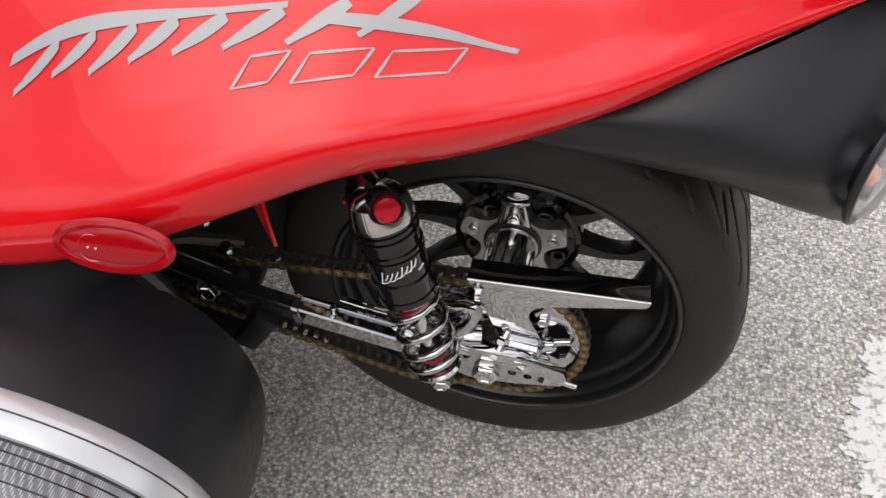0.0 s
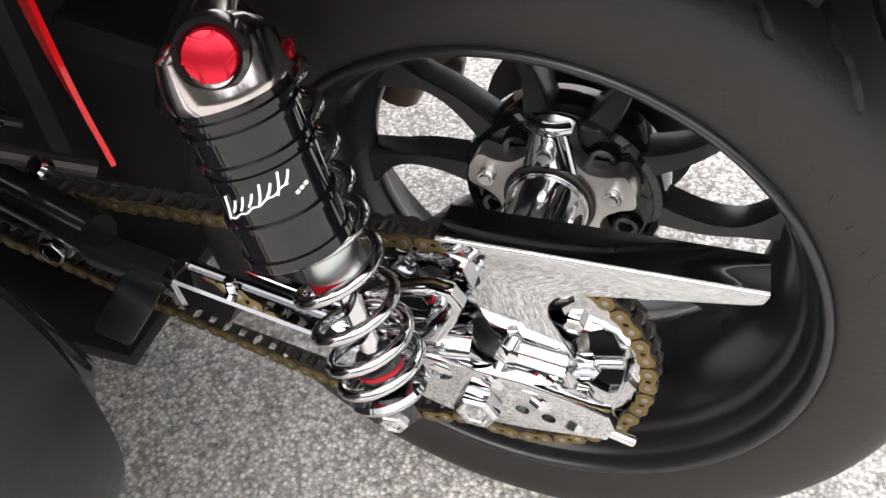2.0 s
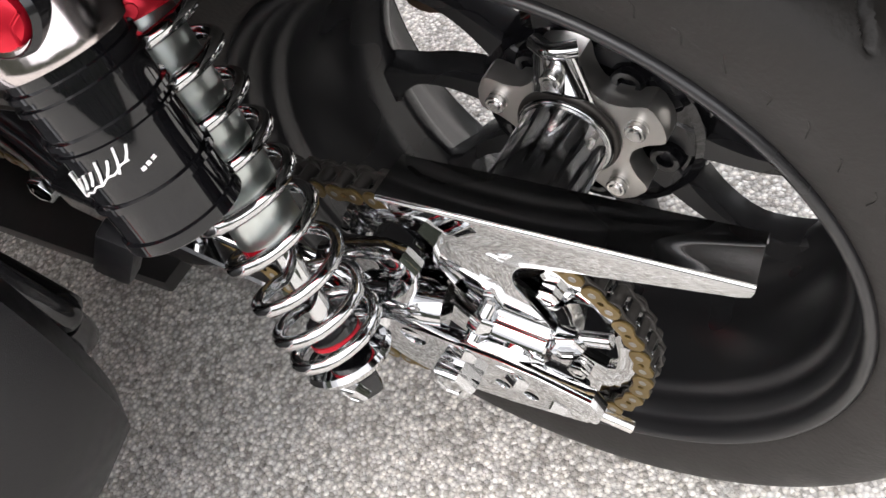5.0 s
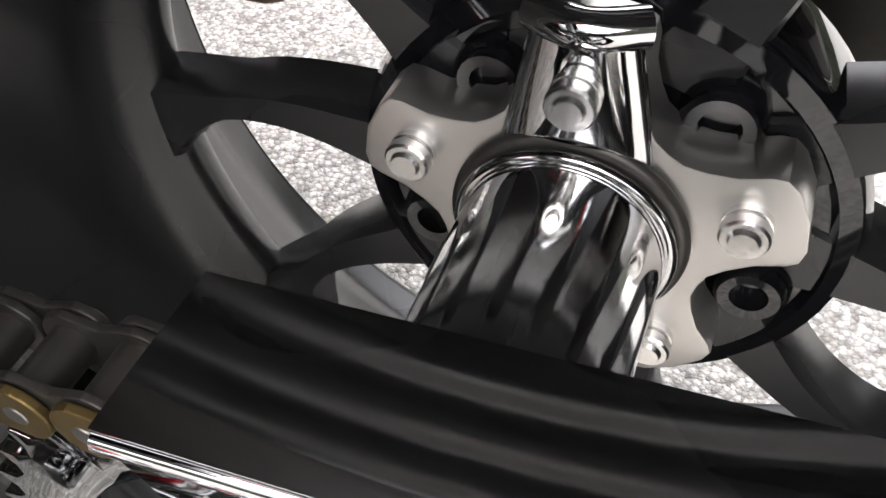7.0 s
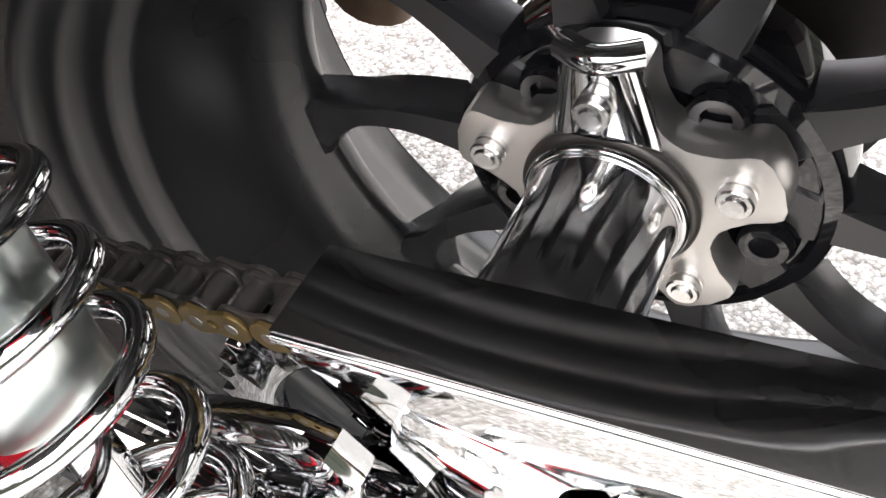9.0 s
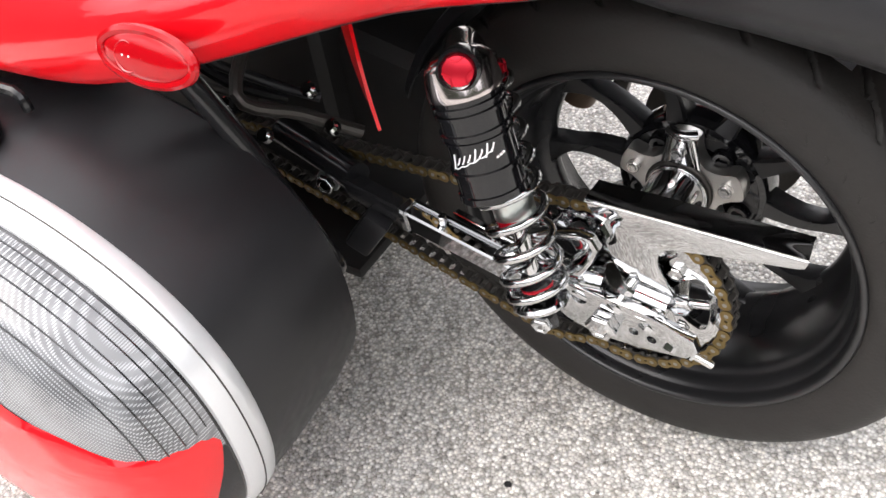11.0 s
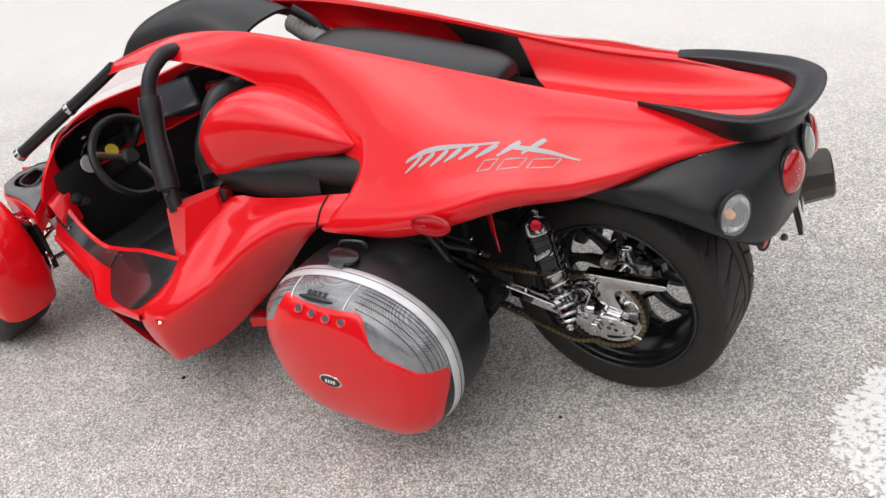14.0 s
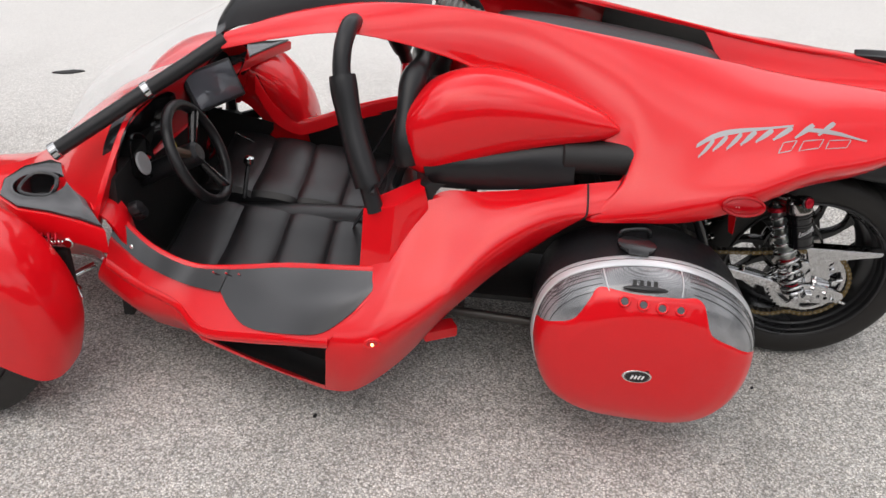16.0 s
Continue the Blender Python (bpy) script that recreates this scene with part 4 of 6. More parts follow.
def panel_rows():
    ends = [((-1.72, -0.150, 0.885), (-1.72, -0.192, 0.855), 0.006), ((-1.55, -0.120, 0.945), (-1.55, -0.200, 0.905), 0.010), ((-1.37, -0.105, 0.985), (-1.37, -0.208, 0.935), 0.014),
            ((-1.15, -0.105, 0.997), (-1.13, -0.180, 0.886), 0.016), ((-0.95, -0.110, 0.985), (-0.93, -0.195, 0.812), 0.018), ((-0.80, -0.112, 0.968), (-0.76, -0.258, 0.752), 0.024),
            ((-0.68, -0.110, 0.954), (-0.655, -0.315, 0.725), 0.030), ((-0.60, -0.108, 0.943), (-0.628, -0.352, 0.682), 0.034), ((-0.54, -0.106, 0.935), (-0.665, -0.388, 0.636), 0.038),
            ((-0.49, -0.105, 0.928), (-0.722, -0.430, 0.580), 0.042), ((-0.44, -0.104, 0.922), (-0.60, -0.438, 0.588), 0.050), ((-0.37, -0.100, 0.912), (-0.46, -0.428, 0.600), 0.058), ((-0.28, -0.095, 0.900), (-0.32, -0.408, 0.646), 0.060),
            ((-0.15, -0.093, 0.885), (-0.167, -0.340, 0.686), 0.060), ((-0.02, -0.092, 0.876), (-0.03, -0.286, 0.700), 0.052), ((0.09, -0.095, 0.868), (0.09, -0.250, 0.742), 0.036),
            ((0.20, -0.098, 0.850), (0.20, -0.190, 0.782), 0.018), ((0.30, -0.085, 0.815), (0.33, -0.088, 0.797), 0.004)]
    rows = []
    for u, l, b in ends:
        u, l = Vector(u), Vector(l)
        row = [u + V(0, 0.012, -0.012)]
        for v in (0, 0.22, 0.45, 0.70, 0.92, 1.0):
            w = min(1, max(0, (u.x + 0.50) / 0.2))
            k = {0.22: 0.68, 0.45: 0.96, 0.70: 0.82 + 0.12 * w, 0.92: 0.36 + 0.62 * w}.get(v, 0)
            p = u.lerp(l, v) + OUT * b * k
            # rows that end far forward run straight down first, then sweep forward
            p.x = u.x + (l.x - u.x) * v ** (1.0 + 14 * max(0.0, u.x - l.x - 0.03))
            row.append(p)
        row.append(l + V(0, 0.034, -0.004))
        rows.append(row)
    # an even sweep from row to row over the upper part
    for _ in range(3):
        for j, keep in ((1, 0.8), (2, 0.35), (3, 0.35), (4, 0.5), (5, 0.75)):
            ys = [(r[j].y, r[j].z) for r in rows]
            for k in range(5, 13):
                for c in (1, 2):
                    mean = (ys[k - 1][c - 1] + ys[k + 1][c - 1]) / 2
                    rows[k][j][c] = ys[k][c - 1] * keep + mean * (1 - keep)
    return rows


PR = panel_rows()
for rows in (PR, mir(PR)):
    part("side_panel", net(rows, 4, 5, 0.004), RED, TRIKE, "glossy red tapered side panel")
# Dark sheets added so the chrome guard mirrors black, not red paint.
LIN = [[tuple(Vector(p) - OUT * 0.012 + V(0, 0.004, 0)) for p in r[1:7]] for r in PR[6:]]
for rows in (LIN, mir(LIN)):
    part("panel_lining", net(rows, 4, 4), DARK, TRIKE, "dark unpainted lining added under the side panel")
# deck between the side panels
deck = []
for x, z, d in ((-0.27, 0.897, 0.10), (-0.12, 0.882, 0.095), (0.05, 0.871, 0.082), (0.2, 0.856, 0.062), (0.33, 0.842, 0.036), (0.385, 0.834, 0.012)):
    y = -0.088
    deck.append([(x, y, z - 0.010), (x, y + 0.012, z - 0.35 * d), (x, y + 0.045, z - d), (x, YC - 0.03, z - d * 0.93), (x, YC + 0.03, z - d * 0.93), (x, 2 * YC - y - 0.045, z - d), (x, 2 * YC - y - 0.012, z - 0.35 * d), (x, 2 * YC - y, z - 0.010)])
for k, bow in ((0, 0.13), (1, 0.03)):
    deck[k] = [(p[0] + 0.02 - bow * min(1.0, abs(p[1] - YC) / 0.133) ** 2, p[1], p[2] + 0.10 * bow * min(1.0, abs(p[1] - YC) / 0.133) ** 2) for p in deck[k]]
part("rear_deck", net(deck, 4, 4, 0.003), RED, TRIKE, "glossy red rear deck trough")
# Dark sheet added below the deck, again for the guard's reflection.
part("deck_lining", net([[(p[0], p[1], p[2] - 0.009) for p in r] for r in deck], 4, 4), DARK, TRIKE, "dark unpainted lining added under the deck")
pad = []
for x, z, w in ((-1.00, 0.90, 1.0), (-0.97, 0.93, 1.0), (-0.80, 0.93, 1.0), (-0.58, 0.908, 1.0), (-0.44, 0.890, 0.97), (-0.385, 0.880, 0.86), (-0.355, 0.866, 0.68), (-0.345, 0.835, 0.55)):
    pad.append([(x, YC + (y - YC) * w, z + dz) for y, dz in ((-0.062, -0.05), (-0.05, -0.012), (-0.015, 0.0), (YC, 0.004), (0.105, 0.0), (0.14, -0.012), (0.152, -0.05))])
part("cover_pad", net(pad, 4, 4), LEATHER, TRIKE, "padded dark grey cover between the side panels")
part("bay_floor", box((0.75, 0.24, 0.01), pose(-0.62, YC, 0.80, 0, 4, 0), 0.002), DARK, TRIKE)
part("corrugated_hose", lathe([(0.028 + 0.005 * (k % 2), 0.008 * k) for k in range(30)], (-1.17, 0.14, 0.93), (0.93, -0.25, -0.28), 20), HOSE, TRIKE, "grey corrugated hose")
part("hoop_brace", tube([(-1.12, 0.10, 0.99), (-1.06, 0.13, 0.93), (-1.00, 0.15, 0.82)], 0.016, 5, 12), BLACK, TRIKE)


def spoiler_rows():
    half = [((0.078, -0.096, 0.874), 0.012, 0.014), ((0.13, -0.100, 0.874), 0.020, 0.026), ((0.20, -0.106, 0.871), 0.027, 0.042), ((0.28, -0.108, 0.864), 0.034, 0.056), ((0.350, -0.094, 0.862), 0.040, 0.062), ((0.400, -0.045, 0.865), 0.046, 0.064), ((0.414, YC, 0.867), 0.048, 0.064)]
    full = half + [((p[0], 2 * YC - p[1], p[2]), w, h) for p, w, h in half[-2::-1]]
    rows = []
    c = V(0.10, YC, 0)
    for i, (p, w, h) in enumerate(full):
        p = Vector(p)
        q, r = Vector(full[max(i - 1, 0)][0]), Vector(full[min(i + 1, len(full) - 1)][0])
        d = r - q
        n = V(d.y, -d.x, 0).normalized()
        rows.append([p - n * w * 0.5 + V(0, 0, -0.004), p - n * w * 0.15 + V(0, 0, -0.002), p + n * w * 0.5 + V(0, 0, 0.006), p + n * w * 0.85 + V(0, 0, 0.008), p + n * w * 0.95 + V(0, 0, 0.002), p + n * w * 0.6 + V(0, 0, -0.4 * h), p + n * w * 0.1 + V(0, 0, -h), p - n * w * 0.5 + V(0, 0, -0.5 * h - 0.004)])
    return rows


sr = spoiler_rows()
sr = [crom(r, 3, True) for r in sr]
sr = [list(c) for c in zip(*[crom([r[j] for r in sr], 6) for j in range(len(sr[0]))])]
part("spoiler", loft(sr, True, True), BLACK, TRIKE, "matt black ducktail spoiler")

FEND = [[(-0.07, -0.245, 0.700), (-0.07, -0.235, 0.685), (-0.065, -0.215, 0.672)], [(0.03, -0.235, 0.722), (0.03, -0.243, 0.695), (0.03, -0.228, 0.665)], [(0.11, -0.232, 0.752), (0.11, -0.262, 0.705), (0.11, -0.236, 0.664)],
        [(0.20, -0.196, 0.780), (0.21, -0.262, 0.705), (0.20, -0.236, 0.652)], [(0.28, -0.136, 0.795), (0.295, -0.246, 0.700), (0.285, -0.236, 0.630)], [(0.345, -0.075, 0.795), (0.362, -0.182, 0.695), (0.352, -0.205, 0.598)],
        [(0.395, -0.02, 0.790), (0.412, -0.085, 0.690), (0.400, -0.12, 0.565)], [(0.415, YC, 0.788), (0.432, YC, 0.690), (0.418, YC, 0.555)]]
FEND = [[a, tuple((Vector(a).lerp(Vector(b), 0.5) + V(0.004, -0.010, 0.006))), b, tuple((Vector(b).lerp(Vector(c), 0.5) + V(0.003, -0.006, 0))), c, tuple(Vector(c) + V(-0.012, 0.03, -0.002))] for a, b, c in FEND]
for rows in (FEND, mir(FEND)):
    part("rear_fender", net(rows, 4, 4, 0.004), BLACK, TRIKE, "satin black plastic rear fender")


def lens(name, p, n, rx, rz, mat, label, depth=0.018, bez=BLACK):
    a, b, d = frame_of(n)
    up = V(0, 0, 1) - d * d.z
    up.normalize()
    sd = up.cross(d)
    rows = []
    for s, h in ((1.02, -0.02), (1.0, 0.0), (0.96, 0.35), (0.85, 0.62), (0.62, 0.85), (0.3, 0.98), (0.02, 1.0)):
        rows.append([Vector(p) + d * depth * h + (sd * rx * math.cos(t) + up * rz * math.sin(t)) * s for t in [2 * math.pi * k / 40 for k in range(40)]])
    ob = part(name, loft(rows, True), mat, TRIKE, label)
    part("bezel", tube([Vector(p) + (sd * rx * math.cos(t) + up * rz * math.sin(t)) * 1.04 for t in [2 * math.pi * k / 40 for k in range(40)]], 0.005, 1, 8, True), bez, ob)
    return ob


for sgn in (1, -1):
    def sy(p):
        return p if sgn > 0 else (p[0], 2 * YC - p[1], p[2])

    def sn(p):
        return p if sgn > 0 else (p[0], -p[1], p[2])

    tp, tn = Vector(sy((0.338, -0.224, 0.682))), V(*sn((0.84, -0.54, 0.05)))
    o = lens("turn_signal", tp, tn, 0.043, 0.053, LENSGLASS, "round clear turn signal with amber bulb", 0.020)
    part("reflector_bowl", lathe([(0, -0.024), (0.012, -0.022), (0.028, -0.012), (0.040, 0.002), (0.0425, 0.003)], tp, tn, 36), CHROME, o)
    part("bulb", lathe([(0, 0.010), (0.009, 0.007), (0.012, -0.002), (0.010, -0.02)], tp + V(-0.006, -0.008 * sgn, 0.004), tn, 16), AMBER, o)
    ua = tn.normalized().cross(V(0, 0, 1)).normalized()
    for q in range(-3, 4):
        h = 0.050 * math.sqrt(1 - (q / 4.2) ** 2)
        part("lens_rib", tube([tp + ua * 0.010 * q + tn.normalized() * 0.006 - V(0, 0, h * 0.9), tp + ua * 0.010 * q + tn.normalized() * 0.013, tp + ua * 0.010 * q + tn.normalized() * 0.006 + V(0, 0, h * 0.9)], 0.0012, 5, 6), LENSGLASS, o)
    o = lens("tail_lamp", sy((0.418, -0.045, 0.705)), sn((0.96, -0.27, 0.10)), 0.046, 0.056, REDLENS, "round red tail lamp", 0.022)
    # Pale dots painted onto the red lens as its highlights.
    for q in range(12):
        ang = 2 * math.pi * q / 12
        rr = 0.026 if q % 2 else 0.014
        tq = Vector(sy((0.418, -0.045, 0.705))) + V(*sn((0.96, -0.27, 0.10))).normalized() * (0.017 if q % 2 else 0.0205) + V(0, rr * math.cos(ang), rr * 1.2 * math.sin(ang))
        part("lens_glint_dot", lathe([(0, 0.0012), (0.0015, 0.001), (0.0022, 0.0)], tq, sn((0.96, -0.27, 0.10)), 10), GLINT, o)
    lens("reflector_light", sy((0.372, -0.090, 0.535)), sn((0.7, -0.7, 0)), 0.014, 0.030, REDLENS, "small red reflector", 0.006)
    sp, sv = Vector(sy((-0.343, -0.441, 0.666))), Vector(sn((0.05, -0.93, 0.35))).normalized()
    o = lens("side_reflector", sp, sv, 0.050, 0.0215, SIDELENS, "oval deep red side reflector lamp", 0.007, SIDELENS)
    bulb = sp + sv * 0.0062 + V(-0.018, 0, -0.002)
    part("bulb_window", lathe([(0.0125, 0.0006), (0.0135, 0.0016), (0.0145, 0.0006)], bulb, sv, 28), REDLENS, o)
    for d in (-0.0038, 0.0038):
        part("bulb", lathe([(0, 0.0022), (0.0010, 0.0018), (0.0014, 0.0)], bulb + V(d, 0, 0.001), sv, 10), WHITE, o)
o = lens("reverse_lamp", (0.432, YC - 0.002, 0.735), (0.98, -0.05, 0.18), 0.032, 0.042, GREYLENS, "grey-green reversing lamp", 0.014)
PL = part("number_plate", box((0.004, 0.18, 0.115), pose(0.402, 0.145, 0.53, 0, -14, 14), 0.0015), WHITE, TRIKE, "white number plate with dark bars")
for k in range(5):
    part("plate_bar", box((0.002, 0.014, 0.05), pose(0.402, 0.145, 0.53, 0, -14, 14) @ pose(0.0028, -0.05 + 0.025 * k, 0), 0.0005), STEEL, PL)
part("plate_holder", box((0.012, 0.20, 0.16), pose(0.388, 0.145, 0.54, 0, -14, 14), 0.004), BLACK, TRIKE)
part("plate_bolt", lathe([(0, 0.012), (0.007, 0.012), (0.009, 0.008), (0.009, 0)], (0.400, -0.018, 0.500), (0.9, -0.3, 0), 14), STEEL, TRIKE)
part("mud_flap", plate([(0, 0.07), (0.06, 0.06), (0.075, 0.14), (0, 0.15)], 0.008, pose(0.32, -0.13, 0.475, 90, 0, 12), bev=0.002), BLACK, TRIKE)
EO, ED = (0.128, 0.171, 0.470), (0.93, 0.33, 0.14)
SIL = part("silencer", lathe([(0, 0.0), (0.060, 0.0), (0.074, 0.03), (0.076, 0.22), (0.077, 0.25), (0.066, 0.345), (0.060, 0.350), (0.056, 0.345), (0.052, 0.30), (0, 0.30)], EO, ED, 12), EXH, TRIKE, "dark brown-grey exhaust silencer", angle=20)
part("silencer_band", lathe([(0.0765, 0.205), (0.0795, 0.207), (0.0795, 0.228), (0.0775, 0.230)], EO, ED, 24), ALU, SIL, "bare metal clamp band")
part("band", lathe([(0.067, 0.37), (0.0715, 0.372), (0.0715, 0.386), (0.067, 0.388)], (-0.06, 0.27, 0.40), (0.95, 0.03, 0.22), 6), CHROME, SIL)

# air scoop and box behind the cockpit
sec = []
for x, y, z, hy, hz in ((-1.226, -0.268, 0.708, 0.02, 0.02), (-1.220, -0.268, 0.707, 0.058, 0.058), (-1.195, -0.266, 0.714, 0.088, 0.090), (-1.14, -0.258, 0.734, 0.105, 0.120), (-1.05, -0.248, 0.762, 0.108, 0.120), (-0.94, -0.246, 0.781, 0.098, 0.096), (-0.82, -0.256, 0.784, 0.074, 0.066), (-0.71, -0.275, 0.778, 0.040, 0.034), (-0.66, -0.286, 0.772, 0.006, 0.006)):
    ring = []
    for k in range(28):
        t = 2 * math.pi * k / 28
        c, s = math.cos(t), math.sin(t)
        ring.append(V(x, y + hy * math.copysign(abs(c) ** 0.78, c) * (1 - 0.10 * max(0, s)), z + hz * math.copysign(abs(s) ** 0.70, s) * (1.0 if s > 0 else 1.16)))
    sec.append(ring)
sec = [list(c) for c in zip(*[crom([r[j] for r in sec], 4) for j in range(28)])]
for f in (1, -1):
    part("air_scoop", loft([[p if f > 0 else V(p.x, 2 * YC - p.y, p.z) for p in r] for r in sec], True, True), RED, TRIKE, "bulbous glossy red air scoop")
BOXN = [[(-1.165, -0.325, 0.690), (-1.160, -0.350, 0.655), (-1.150, -0.352, 0.615), (-1.135, -0.335, 0.580)], [(-1.00, -0.318, 0.700), (-1.00, -0.346, 0.672), (-1.00, -0.352, 0.630), (-1.00, -0.345, 0.590)],
        [(-0.86, -0.300, 0.728), (-0.86, -0.330, 0.705), (-0.86, -0.346, 0.665), (-0.86, -0.350, 0.612)], [(-0.765, -0.290, 0.745), (-0.765, -0.322, 0.722), (-0.765, -0.344, 0.682), (-0.765, -0.352, 0.630)]]
for rows in (BOXN, mir(BOXN)):
    part("air_box", net(rows, 5, 4, 0.006), BLACK, TRIKE, "dark grey air box cover")
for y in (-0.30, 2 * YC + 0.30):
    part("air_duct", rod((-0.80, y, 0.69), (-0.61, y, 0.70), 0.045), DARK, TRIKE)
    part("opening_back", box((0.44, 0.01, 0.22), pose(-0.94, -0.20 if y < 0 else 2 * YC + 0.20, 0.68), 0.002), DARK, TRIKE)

# pod beam below the opening
POD = [[(-1.300, -0.500, 0.405), (-1.330, -0.585, 0.350), (-1.360, -0.656, 0.284), (-1.366, -0.645, 0.175), (-1.372, -0.607, 0.070)], [(-1.205, -0.470, 0.490), (-1.215, -0.588, 0.402), (-1.236, -0.668, 0.312), (-1.262, -0.662, 0.200), (-1.282, -0.632, 0.105)],
       [(-1.120, -0.372, 0.580), (-1.090, -0.500, 0.485), (-1.085, -0.600, 0.405), (-1.130, -0.585, 0.280), (-1.172, -0.545, 0.148)], [(-1.000, -0.358, 0.592), (-0.975, -0.455, 0.560), (-0.965, -0.515, 0.500), (-1.000, -0.495, 0.370), (-1.058, -0.448, 0.248)],
       [(-0.870, -0.360, 0.615), (-0.855, -0.425, 0.608), (-0.845, -0.462, 0.565), (-0.880, -0.445, 0.470), (-0.935, -0.410, 0.374)], [(-0.728, -0.362, 0.648), (-0.728, -0.405, 0.628), (-0.728, -0.430, 0.602), (-0.732, -0.434, 0.588), (-0.742, -0.428, 0.574)], [(-0.640, -0.350, 0.660), (-0.640, -0.392, 0.638), (-0.640, -0.414, 0.612), (-0.640, -0.418, 0.600), (-0.640, -0.410, 0.590)]]
for rows in (POD, mir(POD)):
    pod = part("side_pod", net(rows, 6, 5, 0.004), RED, TRIKE, "glossy red swept side pod")
    part("panel_seam", tube([Vector(p) + V(0, -0.0022 if rows is POD else 0.0022, 0.0012) for p in rows[5]], 0.0026, 5, 8), DARK, pod, "dark open joint between the body panels")
POST = [[(-1.302, -0.502, 0.395), (-1.225, -0.530, 0.418), (-1.135, -0.410, 0.545), (-1.150, -0.330, 0.56), (-1.292, -0.448, 0.40)], [(-1.300, -0.486, 0.48), (-1.222, -0.498, 0.50), (-1.140, -0.400, 0.575), (-1.150, -0.325, 0.58), (-1.292, -0.440, 0.50)],
        [(-1.300, -0.468, 0.570), (-1.220, -0.462, 0.585), (-1.150, -0.395, 0.603), (-1.152, -0.325, 0.605), (-1.290, -0.425, 0.575)]]
for f in (POST, mir(POST)):
    bm = loft([[Vector(p) for p in r] for r in f], True, True)
    es = [e for e in bm.edges if len(e.link_faces) == 2 and e.calc_face_angle(0) > 0.5]
    bmesh.ops.bevel(bm, geom=es, offset=0.016, segments=4, affect="EDGES", profile=0.5)
    part("cockpit_post", bm, RED, TRIKE, "glossy red cockpit corner post")

# sills with dark panels, intake scoops and lower lips
SILL = [[(-1.212, -0.532, 0.428), (-1.275, -0.600, 0.372), (-1.358, -0.662, 0.288)], [(-1.34, -0.508, 0.404), (-1.40, -0.572, 0.345), (-1.46, -0.642, 0.268)], [(-1.50, -0.474, 0.370), (-1.54, -0.535, 0.312), (-1.59, -0.608, 0.235)], [(-1.66, -0.452, 0.330), (-1.68, -0.498, 0.284), (-1.72, -0.566, 0.208)],
        [(-1.77, -0.440, 0.318), (-1.785, -0.468, 0.280), (-1.80, -0.505, 0.240)], [(-1.88, -0.420, 0.352), (-1.90, -0.446, 0.318), (-1.91, -0.472, 0.270)], [(-1.965, -0.400, 0.420), (-1.985, -0.434, 0.392), (-1.995, -0.462, 0.330)]]
BOTT = [[(-1.372, -0.607, 0.070), (-1.372, -0.618, 0.095), (-1.365, -0.600, 0.075)], [(-1.48, -0.592, 0.094), (-1.48, -0.603, 0.112), (-1.47, -0.58, 0.098)], [(-1.60, -0.578, 0.128), (-1.60, -0.586, 0.146), (-1.60, -0.56, 0.130)], [(-1.72, -0.556, 0.160), (-1.725, -0.562, 0.182), (-1.72, -0.53, 0.16)]]
FRSIDE = [[(-1.70, -0.566, 0.198), (-1.71, -0.555, 0.165), (-1.72, -0.50, 0.11)], [(-1.80, -0.506, 0.236), (-1.81, -0.500, 0.180), (-1.80, -0.44, 0.09)], [(-1.91, -0.474, 0.268), (-1.93, -0.470, 0.190), (-1.92, -0.40, 0.09)], [(-2.00, -0.462, 0.335), (-2.04, -0.430, 0.240), (-2.04, -0.33, 0.12)]]
SILL_F = [list(r) for r in SILL]
for k, dx, dz in ((2, 0.02, 0.0), (3, 0.07, 0.0), (4, 0.11, 0.0), (5, 0.14, 0.02), (6, 0.165, 0.07)):
    SILL_F[k] = [(x + dx, y, z + dz) for x, y, z in SILL[k]]
